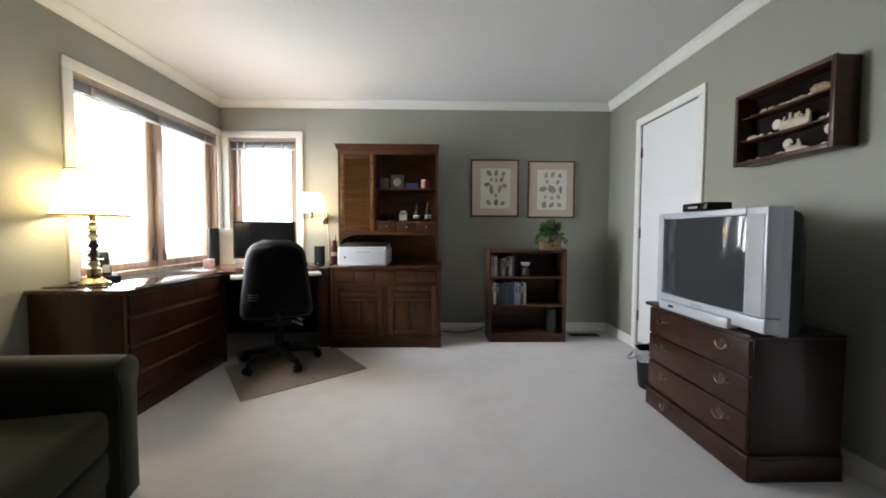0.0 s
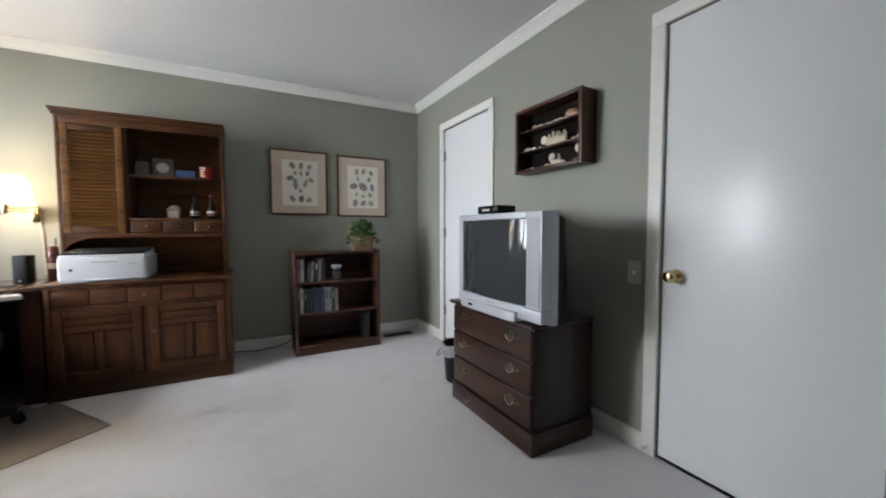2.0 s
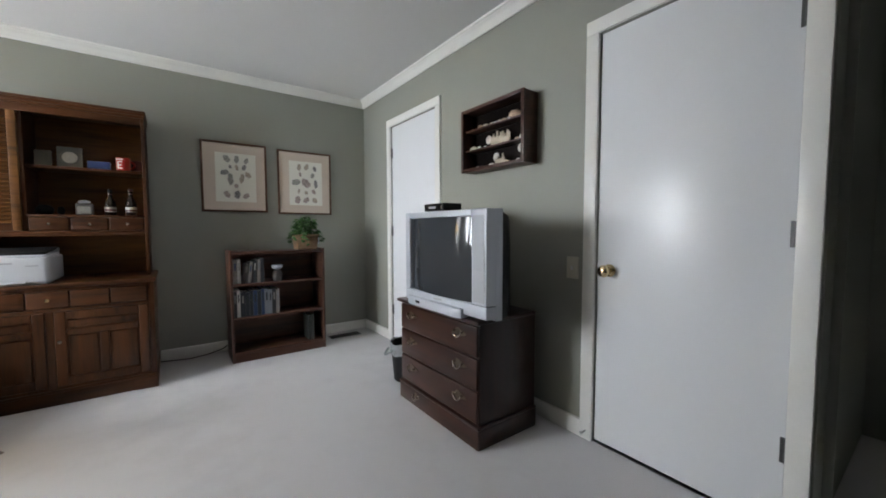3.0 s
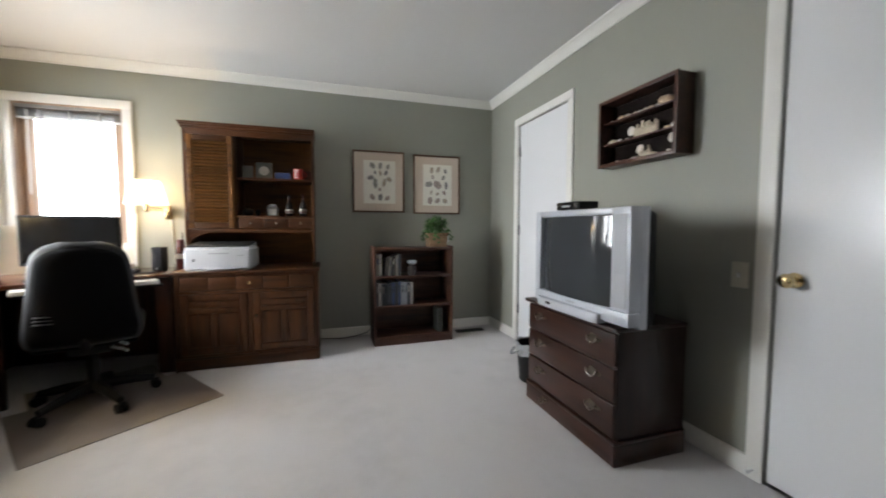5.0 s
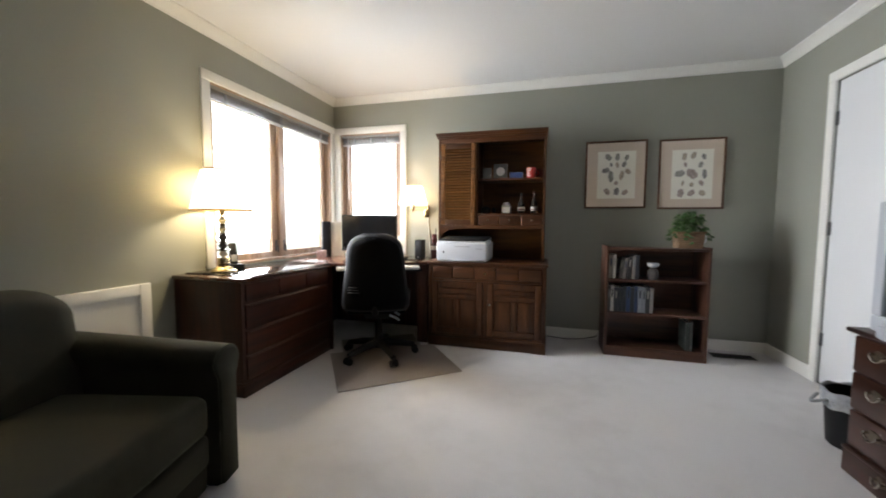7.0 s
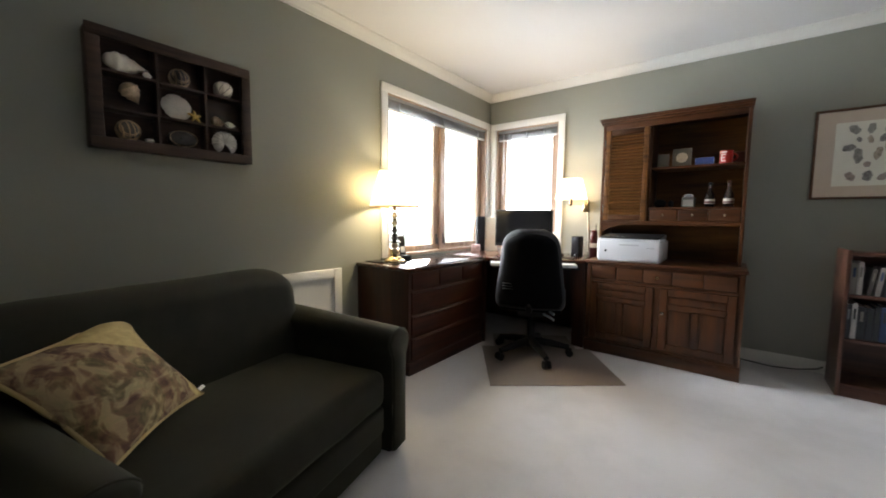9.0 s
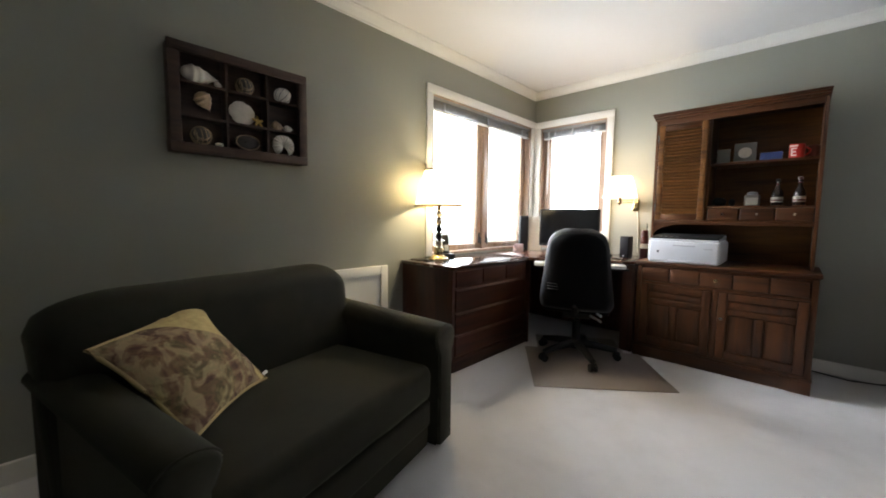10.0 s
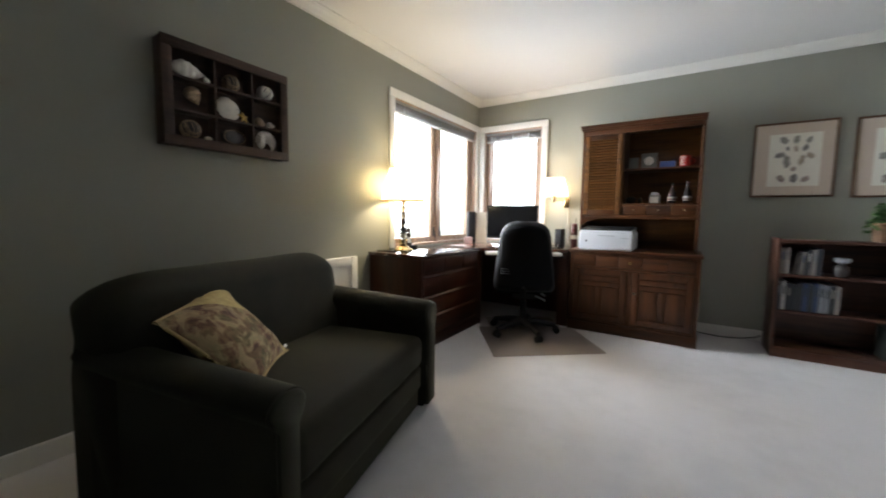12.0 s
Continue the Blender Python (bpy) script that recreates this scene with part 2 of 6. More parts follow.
# a darker paper for the labels in the hutch
M_LABEL = surface("dull_paper_label", (0.42, 0.40, 0.35), 0.7, big=20, fine=200, vary=0.15, relief=0.1)
M_GLASS = glass_material("clear_glass")
M_PAPER = surface("cream_paper", (0.80, 0.78, 0.70), 0.8, big=5, fine=200, vary=0.04, relief=0.1)
M_MATBOARD = surface("beige_mat_board", (0.62, 0.52, 0.43), 0.85, big=4, fine=260, vary=0.04, relief=0.1)
M_SHELLWHITE = surface("white_shell", (0.68, 0.64, 0.57), 0.4, big=25, fine=120, vary=0.14, relief=0.4)
M_SHELLTAN = surface("tan_shell", (0.42, 0.30, 0.19), 0.45, big=35, fine=120, vary=0.35, relief=0.4)
M_SHELLDARK = surface("dark_shell", (0.045, 0.038, 0.036), 0.3, big=30, fine=120, vary=0.4, relief=0.3)
M_STAR = surface("yellow_starfish", (0.55, 0.36, 0.09), 0.7, big=30, fine=200, vary=0.2, relief=0.5)
M_BASKET = surface("woven_basket", (0.21, 0.125, 0.07), 0.7, big=30, fine=110, vary=0.35, relief=0.6, dist=0.003)
M_LEAF = surface("ivy_leaf", (0.035, 0.105, 0.022), 0.42, big=25, fine=120, vary=0.5, relief=0.2)
M_LEAF2 = surface("pale_ivy_leaf", (0.10, 0.20, 0.055), 0.45, big=25, fine=120, vary=0.35, relief=0.2)
M_RED = surface("red_glaze", (0.42, 0.018, 0.014), 0.3, big=8, fine=100, vary=0.12, relief=0.05)
M_MAROON = surface("dark_red_plastic", (0.075, 0.012, 0.012), 0.3, big=8, fine=100, vary=0.15, relief=0.05)
M_BLUE = surface("blue_card", (0.035, 0.065, 0.20), 0.5, big=8, fine=100, vary=0.12, relief=0.05)
M_CHINA = surface("white_china", (0.72, 0.71, 0.68), 0.2, big=8, fine=100, vary=0.04, relief=0.02)
M_STONE = surface("grey_stone_plaque", (0.17, 0.165, 0.15), 0.7, big=14, fine=140, vary=0.12, relief=0.4)
M_BOTTLE = surface("dark_bottle_glass", (0.010, 0.005, 0.004), 0.22, big=8, fine=100, vary=0.1, relief=0.0)
M_PINK = surface("pink_box_card", (0.58, 0.42, 0.42), 0.6, big=45, fine=120, vary=0.45, relief=0.1)
M_BAG = surface("clear_bin_liner", (0.27, 0.28, 0.29), 0.3, big=25, fine=70, vary=0.2, relief=0.7, dist=0.004)
M_GROUND = surface("garden_ground", (0.22, 0.25, 0.15), 0.9, big=0.3, fine=8, vary=0.2, relief=0.3)


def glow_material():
    """Emission painted as the blown-out overcast distance beyond the windows, paler higher up."""
    m, t, n, l, p = nodes_of("glowing_overcast_sheet")
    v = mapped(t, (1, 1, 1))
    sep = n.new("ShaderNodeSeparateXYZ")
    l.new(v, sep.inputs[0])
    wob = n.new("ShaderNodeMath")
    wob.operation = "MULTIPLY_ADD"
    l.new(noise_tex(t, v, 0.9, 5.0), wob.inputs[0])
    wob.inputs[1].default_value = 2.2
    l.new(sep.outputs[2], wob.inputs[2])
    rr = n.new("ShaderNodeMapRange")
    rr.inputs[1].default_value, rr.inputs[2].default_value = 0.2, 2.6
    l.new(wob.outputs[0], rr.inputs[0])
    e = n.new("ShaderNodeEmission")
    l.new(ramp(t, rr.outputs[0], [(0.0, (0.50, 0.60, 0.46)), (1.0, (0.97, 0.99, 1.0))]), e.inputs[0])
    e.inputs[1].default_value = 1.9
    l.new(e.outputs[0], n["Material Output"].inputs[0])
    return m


M_GLOW = glow_material()
M_ALMOND = surface("almond_plate", (0.56, 0.53, 0.44), 0.4, big=8, fine=120, vary=0.03, relief=0.03)
BOOKS = [surface("book_cover", c, 0.5, big=12, fine=150, vary=0.12, relief=0.1) for c in (
    (0.55, 0.53, 0.49), (0.025, 0.028, 0.035), (0.022, 0.024, 0.028), (0.20, 0.215, 0.23), (0.24, 0.225, 0.20), (0.022, 0.045, 0.11), (0.09, 0.08, 0.075), (0.03, 0.035, 0.03))]


# ---- building helpers ----
def shape():
    return bmesh.new()


def merge(bm, other, m=None):
    """Adds the bmesh other to bm, moved by m."""
    if m is not None:
        bmesh.ops.transform(other, matrix=m, verts=other.verts)
    data = bpy.data.meshes.new("tmp")
    other.to_mesh(data)
    other.free()
    bm.from_mesh(data)
    bpy.data.meshes.remove(data)
    return bm


def box(x0, x1, y0, y1, z0, z1, r=0.003, seg=2, into=None, m=None):
    """A block with rounded edges."""
    bm = shape()
    bmesh.ops.create_cube(bm, size=1.0)
    for v in bm.verts:
        v.co = ((x0 + x1) / 2 + v.co.x * (x1 - x0), (y0 + y1) / 2 + v.co.y * (y1 - y0), (z0 + z1) / 2 + v.co.z * (z1 - z0))
    r = min(r, 0.48 * min(x1 - x0, y1 - y0, z1 - z0))
    if r > 0:
        bmesh.ops.bevel(bm, geom=list(bm.edges), offset=r, segments=seg, profile=0.5, affect="EDGES", clamp_overlap=True)
    if into is not None:
        return merge(into, bm, m)
    if m is not None:
        bmesh.ops.transform(bm, matrix=m, verts=bm.verts)
    return bm


def prism(outline, z0, z1, r=0.0, seg=2, into=None, m=None):
    """An outline in x and y, drawn up from z0 to z1."""
    bm = shape()
    f = bm.faces.new([bm.verts.new((x, y, z0)) for x, y in outline])
    e = bmesh.ops.extrude_face_region(bm, geom=[f])
    bmesh.ops.translate(bm, vec=(0, 0, z1 - z0), verts=[g for g in e["geom"] if isinstance(g, bmesh.types.BMVert)])
    bmesh.ops.recalc_face_normals(bm, faces=bm.faces)
    if r:
        bmesh.ops.bevel(bm, geom=list(bm.edges), offset=r, segments=seg, profile=0.5, affect="EDGES", clamp_overlap=True)
    if into is not None:
        return merge(into, bm, m)
    if m is not None:
        bmesh.ops.transform(bm, matrix=m, verts=bm.verts)
    return bm


def lathe(profile, n=32, into=None, m=None, cap=True):
    """A turned shape from pairs of radius and height."""
    bm = shape()
    rings = [[bm.verts.new((r * math.cos(2 * math.pi * k / n), r * math.sin(2 * math.pi * k / n), z)) for k in range(n)] for r, z in profile]
    for a, b in zip(rings, rings[1:]):
        for k in range(n):
            bm.faces.new((a[k], a[(k + 1) % n], b[(k + 1) % n], b[k]))
    if cap:
        bm.faces.new(rings[0][::-1])
        bm.faces.new(rings[-1])
    bmesh.ops.recalc_face_normals(bm, faces=bm.faces)
    if into is not None:
        return merge(into, bm, m)
    if m is not None:
        bmesh.ops.transform(bm, matrix=m, verts=bm.verts)
    return bm


def tube(points, r, n=10, into=None, closed=False):
    """A round bar along points."""
    bm = shape()
    pts = [Vector(p) for p in points]
    rings = []
    for i, p in enumerate(pts):
        if closed:
            d = pts[(i + 1) % len(pts)] - pts[i - 1]
        else:
            d = pts[min(i + 1, len(pts) - 1)] - pts[max(i - 1, 0)]
        q = d.to_track_quat("Z", "Y").to_matrix()
        rad = r[i] if isinstance(r, (list, tuple)) else r
        rings.append([bm.verts.new(p + q @ Vector((rad * math.cos(2 * math.pi * k / n), rad * math.sin(2 * math.pi * k / n), 0))) for k in range(n)])
    pairs = list(zip(rings, rings[1:])) + ([(rings[-1], rings[0])] if closed else [])
    for a, b in pairs:
        for k in range(n):
            bm.faces.new((a[k], a[(k + 1) % n], b[(k + 1) % n], b[k]))
    if not closed:
        bm.faces.new(rings[0][::-1])
        bm.faces.new(rings[-1])
    bmesh.ops.recalc_face_normals(bm, faces=bm.faces)
    return merge(into, bm) if into is not None else bm


def ball(rx, ry, rz, m=None, rough=0.0, into=None, seg=16, freq=3.0):
    """A rounded lump, with an uneven skin where rough is given."""
    bm = shape()
    bmesh.ops.create_uvsphere(bm, u_segments=seg, v_segments=max(6, seg // 2), radius=1.0)
    for v in bm.verts:
        k = 1 + (rough * noise.noise(v.co * freq) if rough else 0)
        v.co = (v.co.x * rx * k, v.co.y * ry * k, v.co.z * rz * k)
    if into is not None:
        return merge(into, bm, m)
    if m is not None:
        bmesh.ops.transform(bm, matrix=m, verts=bm.verts)
    return bm


def finish(ob, bm, material, smooth=35):
    data = bpy.data.meshes.new(ob)
    for f in bm.faces:
        f.smooth = True
    bm.to_mesh(data)
    bm.free()
    data.set_sharp_from_angle(angle=radians(smooth))
    data.materials.append(material)
    return data


def part(name, bm, material, parent, label="", smooth=35):
    """One mesh under a thing or under a part."""
    ob = new(name, finish(name, bm, material, smooth))
    ob.parent = parent
    if label:
        tagged(ob, label)
    return ob


def thing(name, m, label, category, group="", kind=""):
    """An empty at the base of a thing that has parts."""
    ob = new(name)
    ob.empty_display_size = 0.05
    ob.matrix_world = m
    return tagged(ob, label, category, group, kind)


def single(name, bm, material, m, label, category, group="", kind="", smooth=35):
    """A thing of one mesh."""
    ob = new(name, finish(name, bm, material, smooth))
    ob.matrix_world = m
    return tagged(ob, label, category, group, kind)


WEST, EAST, NORTH, SOUTH, TOP = -1.84, 2.30, 4.42, 0.37, 2.445


# ---- the room ----
def structure(name, bm, material, label, category, smooth=35):
    return single(name, bm, material, Matrix(), label, category, kind="structure", smooth=smooth)


def wall_with_holes(axis, at, depth, lo, hi, holes, z1=TOP + 0.06):
    """A wall along axis from lo to hi, with openings given as (from, to, bottom, top)."""
    bm = shape()

    def block(a, b, z_0, z_1):
        if b - a < 1e-4 or z_1 - z_0 < 1e-4:
            return
        c0, c1 = sorted((at, at + depth))
        if axis == "y":
            box(c0, c1, a, b, z_0, z_1, 0, into=bm)
        else:
            box(a, b, c0, c1, z_0, z_1, 0, into=bm)

    edge = lo
    for a, b, z_0, z_1 in sorted(holes):
        block(edge, a, -0.1, z1)
        block(a, b, -0.1, z_0)
        block(a, b, z_1, z1)
        edge = b
    block(edge, hi, -0.1, z1)
    return bm


structure("floor", box(WEST - 0.15, 3.60, -4.6, NORTH + 0.15, -0.1, 0.0, 0), M_CARPET, "off-white cut-pile carpet with faint footprints and traffic marks", "carpet")
structure("ceiling", box(WEST - 0.15, 3.60, -4.6, NORTH + 0.15, TOP, TOP + 0.1, 0), M_CEIL, "white painted flat ceiling", "ceiling")
WIN_W = (2.815, 4.345, 0.757, 2.07)
WIN_N = (-1.752, -1.045, 0.757, 2.06)
DOOR_A = (3.055, 3.80, 0.0, 2.045)
DOOR_B = (0.935, 1.668, 0.0, 2.03)
structure("wall_west", wall_with_holes("y", WEST, -0.15, SOUTH, NORTH + 0.15, [WIN_W]), M_WALL, "sage grey-green painted wall with a wide window", "wall")
structure("wall_north", wall_with_holes("x", NORTH, 0.15, WEST, EAST, [WIN_N]), M_WALL, "sage grey-green painted wall with a narrow corner window", "wall")
structure("wall_east", wall_with_holes("y", EAST, 0.15, 0.862, NORTH + 0.15, [DOOR_B, DOOR_A]), M_WALL, "sage grey-green painted wall with two white doors", "wall")
# assumed hall; its unseen south wall is set far back to cut bounced light
for hall_name, x0, x1, y0, y1 in (("wall_unseen_south", WEST - 0.15, 3.50, -4.5, -4.4), ("wall_hall_west", WEST - 0.15, WEST, -4.4, SOUTH), ("wall_hall_east", 3.50, 3.60, -4.5, 0.96),
                                  ("wall_hall_return_west", WEST, -1.02, SOUTH - 0.11, SOUTH), ("wall_hall_return_east", EAST + 0.15, 3.50, 0.862, 0.962)):
    structure(hall_name, box(x0, x1, y0, y1, 0, TOP, 0), M_WALL, "sage grey-green painted wall closing an assumed entry hall", "wall")
for tag, hole in (("far", DOOR_A), ("near", DOOR_B)):
    structure("wall_closet", box(EAST + 0.15, EAST + 0.17, hole[0] - 0.1, hole[1] + 0.1, 0, 2.2, 0), M_WALL, "plain painted board closing the space behind a door", "wall")
# added glowing sheets in place of the bright view outside
single("backdrop", merge(box(-9.1, -9.0, -20, 14, -0.6, 12, 0), box(-9.0, 20, 14.0, 14.1, -0.6, 12, 0)), M_GLOW, Matrix(), "glowing sheets standing in for the bright overcast garden distance beyond the windows", "backdrop", kind="structure")
single("ground", box(-150, 150, -150, 150, -0.7, -0.6, 0), M_GROUND, Matrix(), "pale garden lawn outside the windows", "ground", kind="structure")


# trims
def profile_along(points, a, b, wall):
    """Draws a cross-section (out from the wall, height) along a wall from a to b."""
    bm = shape()

    def at(t, o, z):
        return {"west": (WEST + o, t, z), "east": (EAST - o, t, z), "north": (t, NORTH - o, z), "south": (t, SOUTH + o, z)}[wall]

    r0 = [bm.verts.new(at(a, o, z)) for o, z in points]
    r1 = [bm.verts.new(at(b, o, z)) for o, z in points]
    k = len(points)
    for i in range(k):
        bm.faces.new((r0[i], r0[(i + 1) % k], r1[(i + 1) % k], r1[i]))
    bm.faces.new(r0[::-1])
    bm.faces.new(r1)
    bmesh.ops.recalc_face_normals(bm, faces=bm.faces)
    return bm


CROWN = [(0, TOP), (0, TOP - 0.074), (0.010, TOP - 0.074), (0.012, TOP - 0.062), (0.017, TOP - 0.056), (0.023, TOP - 0.042), (0.033, TOP - 0.030), (0.042, TOP - 0.023), (0.046, TOP - 0.016), (0.055, TOP - 0.012), (0.057, TOP)]
BASE = [(0, 0), (0.014, 0), (0.014, 0.074), (0.010, 0.086), (0, 0.090)]
for wall, a, b in (("west", SOUTH, NORTH), ("north", WEST, EAST), ("south", WEST, -1.02), ("east", 0.862, NORTH)):
    structure("crown_trim", profile_along(CROWN, a, b, wall), M_TRIM, "cream-white crown moulding under the ceiling", "moulding", smooth=20)
for wall, a, b in (("west", SOUTH, NORTH), ("north", WEST, EAST), ("south", WEST, -1.02), ("east", 3.867, NORTH), ("east", 1.735, 2.987)):
    structure("baseboard", profile_along(BASE, a, b, wall), M_TRIM, "white painted baseboard above the carpet", "baseboard", smooth=20)


def casing(name, m, w, h0, h1, bottom, width=0.068, label="white painted window casing"):
    """Flat trim round an opening that is w wide; local x along the wall, y into the wall."""
    ob = thing(name, m, label, "casing", kind="structure")
    part("side_board", box(-width, 0, -0.018, 0, h0, h1, 0.004), M_TRIM, ob)
    part("side_board", box(w, w + width, -0.018, 0, h0, h1, 0.004), M_TRIM, ob)
    part("head_board", box(-width, w + width, -0.019, 0, h1 + 0.0005, h1 + width, 0.004), M_TRIM, ob)
    if bottom:
        part("sill_board", box(-width, w + width, -0.030, 0, h0 - 0.04, h0 - 0.0005, 0.006), M_TRIM, ob)
    return ob


FACE_E, FACE_W, FACE_S, FACE_N = 90, -90, 0, 180  # turns for fronts that look east, west, south
casing("window_trim_1", pose(WEST, WIN_W[0], 0, 0, 0, FACE_E), WIN_W[1] - WIN_W[0], WIN_W[2], WIN_W[3], False)
casing("window_trim_2", pose(WIN_N[0], NORTH, 0), WIN_N[1] - WIN_N[0], WIN_N[2], WIN_N[3], False)


def window(name, m, w, z0, z1, sashes, label):
    """A wooden casement window; local x along the wall, y outward."""
    ob = thing(name, m, label, "window", kind="structure")
    liner = shape()
    box(0, 0.014, 0, 0.15, z0, z1, 0, into=liner)
    box(w - 0.014, w, 0, 0.15, z0, z1, 0, into=liner)
    box(0.014, w - 0.014, 0, 0.15, z1 - 0.014, z1, 0, into=liner)
    part("window_jamb", liner, M_SASH, ob)
    part("window_sill", box(0.014, w - 0.014, 0, 0.15, z0, z0 + 0.022, 0.003), M_SASH, ob)
    edge, each, gap = 0.014, (w - 0.028) / sashes, 0.022 if sashes > 1 else 0.003
    for i in range(sashes):
        a, b = edge + i * each + (0.003 if i == 0 else gap), edge + (i + 1) * each - (0.003 if i == sashes - 1 else gap)
        lo, hi = z0 + 0.025, z1 - 0.017
        frame_bm = shape()
        box(a, a + 0.072, 0.060, 0.105, lo, hi, 0.006, into=frame_bm)
        box(b - 0.072, b, 0.060, 0.105, lo, hi, 0.006, into=frame_bm)
        box(a + 0.0722, b - 0.0722, 0.061, 0.104, hi - 0.055, hi, 0.006, into=frame_bm)
        box(a + 0.0722, b - 0.0722, 0.061, 0.104, lo, lo + 0.052, 0.006, into=frame_bm)
        sash = part("window_frame", frame_bm, M_SASH, ob, "brown stained wooden sash")
        pane = part("pane", box(a + 0.05, b - 0.05, 0.080, 0.086, lo + 0.045, hi - 0.045, 0), M_GLASS, sash, "clear glass pane")
        pane.visible_shadow = False
        if sashes > 1:
            x = b - 0.030 if i == 0 else a + 0.030
            latch = box(x - 0.012, x + 0.012, 0.052, 0.060, lo + 0.05, lo + 0.15, 0.003)
            tube([(x, 0.052, lo + 0.11), (x, 0.036, lo + 0.10), (x, 0.034, lo + 0.04)], 0.007, 8, into=latch)
            part("latch", latch, M_DARKMETAL, sash, "dark metal casement latch")
        else:
            hinge = box(a - 0.002, a + 0.004, 0.050, 0.060, lo + 0.2, lo + 0.3, 0.002)
            part("hinge", hinge, M_DARKMETAL, sash)
    if sashes > 1:
        mull = box(w / 2 - 0.024, w / 2 + 0.024, 0.040, 0.112, z0 + 0.022, z1 - 0.014, 0.003)
        part("mullion", mull, M_SASH, ob)
    return ob


window("window_1", pose(WEST, WIN_W[0], 0, 0, 0, FACE_E), WIN_W[1] - WIN_W[0], WIN_W[2], WIN_W[3], 2, "wide two-sash window with brown stained wooden frames")
window("window_2", pose(WIN_N[0], NORTH, 0), WIN_N[1] - WIN_N[0], WIN_N[2], WIN_N[3], 1, "narrow casement window with a brown stained wooden frame")


def blind(m, w, z1):
    ob = thing("venetian_blind", m, "raised grey aluminium mini blind inside a window head", "blind", "window blinds")
    part("headrail", box(0.016, w - 0.016, 0.004, 0.034, z1 - 0.040, z1 - 0.006, 0.003), M_ALU, ob)
    slat = None
    for i in range(13):
        z = z1 - 0.050 - i * 0.0042
        bm = shape()
        box(0.022, w - 0.022, 0.013, 0.039, z - 0.0012, z, 0, into=bm, m=None)
        if slat is None:
            first = part("slat", bm, M_ALU, ob)
            slat = first
        else:
            bm.free()
            again = new("slat", slat.data)
            again.parent = ob
            again.location = (0, 0.0015 * math.sin(i * 2.3), -i * 0.0042)
    part("bottom_rail", box(0.020, w - 0.020, 0.012, 0.040, z1 - 0.122, z1 - 0.107, 0.003), M_WHITEPL, ob, "white bottom rail")
    for x in (0.16, w / 2, w - 0.16):
        part("ladder_tape", box(x - 0.008, x + 0.008, 0.010, 0.042, z1 - 0.124, z1 - 0.046, 0.001), M_GREYPL, ob)
    return ob


blind(pose(WEST, WIN_W[0], 0, 0, 0, FACE_E), WIN_W[1] - WIN_W[0], WIN_W[3])
north_blind = blind(pose(WIN_N[0], NORTH, 0), WIN_N[1] - WIN_N[0], WIN_N[3])
part("tilt_wand", tube([(0.085, 0.008, WIN_N[3] - 0.05), (0.088, 0.006, 1.35)], 0.006, 8), M_WHITEPL, north_blind, "clear white tilt wand")


def flush_door(name, hole, label, knob_low_side, with_knob):
    y0, y1, _, z1 = hole
    w = y1 - y0
    m = pose(EAST, y1, 0, 0, 0, FACE_W)
    ob = thing(name, m, label, "door", kind="structure")
    part("door_leaf", box(0.004, w - 0.004, 0.006, 0.041, 0.012, z1 - 0.004, 0.002), M_DOOR, ob)
    stop = shape()
    box(-0.001, 0.012, 0.043, 0.149, 0, z1, 0, into=stop)
    box(w - 0.012, w + 0.001, 0.043, 0.149, 0, z1, 0, into=stop)
    box(0.012, w - 0.012, 0.043, 0.149, z1 - 0.012, z1 + 0.001, 0, into=stop)
    part("door_jamb", stop, M_TRIM, ob)
    hx = w - 0.001 if knob_low_side else 0.001
    for z in (0.31, 1.07, 1.80):
        hb = tube([(hx, 0.001, z - 0.045), (hx, 0.001, z + 0.045)], 0.0065, 8)
        box(hx - 0.016, hx + 0.016, 0.002, 0.006, z - 0.045, z + 0.045, 0, into=hb)
        part("hinge", hb, M_DARKMETAL, ob, "dull steel butt hinge")
    if with_knob:
        kx, kz = (0.068 if knob_low_side else w - 0.068), 0.885
        turn = pose(kx, 0.006, kz, 90, 0, 0)
        kb = lathe([(0.031, 0), (0.031, 0.004), (0.026, 0.009), (0.013, 0.012), (0.011, 0.030), (0.017, 0.036), (0.026, 0.044), (0.029, 0.055), (0.025, 0.066), (0.014, 0.071), (0.001, 0.072)], 28, m=turn)
        part("door_knob", kb, M_BRASS, ob, "polished brass door knob")
        part("latch_plate", box(-0.003, 0.003, 0.000, 0.010, kz - 0.03, kz + 0.03, 0.001), M_OLDBRASS, ob)
    casing(name.replace("door", "door_trim"), m, w, 0.0, z1 + 0.002, False, 0.066, "white painted door casing")
    return ob


flush_door("door_1", DOOR_A, "closed flat white closet door with dull hinges", False, False)
flush_door("door_2", DOOR_B, "closed flat white door with a brass knob", True, True)
stopper = tube([(0, 0, 0), (0.0, -0.05, 0.0)], 0.005, 8)
ball(0.010, 0.010, 0.010, pose(0, -0.055, 0), into=stopper)
single("door_stop", stopper, M_WHITEPL, pose(EAST, 1.70, 0.045, 0, 0, FACE_W), "small white spring door stop on the trim", "door stop")
sw = thing("light_switch", pose(EAST, 1.80, 0.884, 0, 0, FACE_W), "almond toggle light switch plate on the wall", "light switch")
part("plate", box(-0.036, 0.036, -0.006, 0, -0.058, 0.058, 0.003), M_ALMOND, sw)
part("toggle", box(-0.005, 0.005, -0.016, -0.004, -0.012, 0.008, 0.002), M_WHITEPL, sw)
vent = thing("floor_vent", pose(1.98, 4.24, 0), "dark brown metal floor register in the carpet", "floor vent", kind="structure")
part("frame", box(-0.155, 0.155, -0.055, 0.055, 0.0005, 0.006, 0.002), M_DARKMETAL, vent)
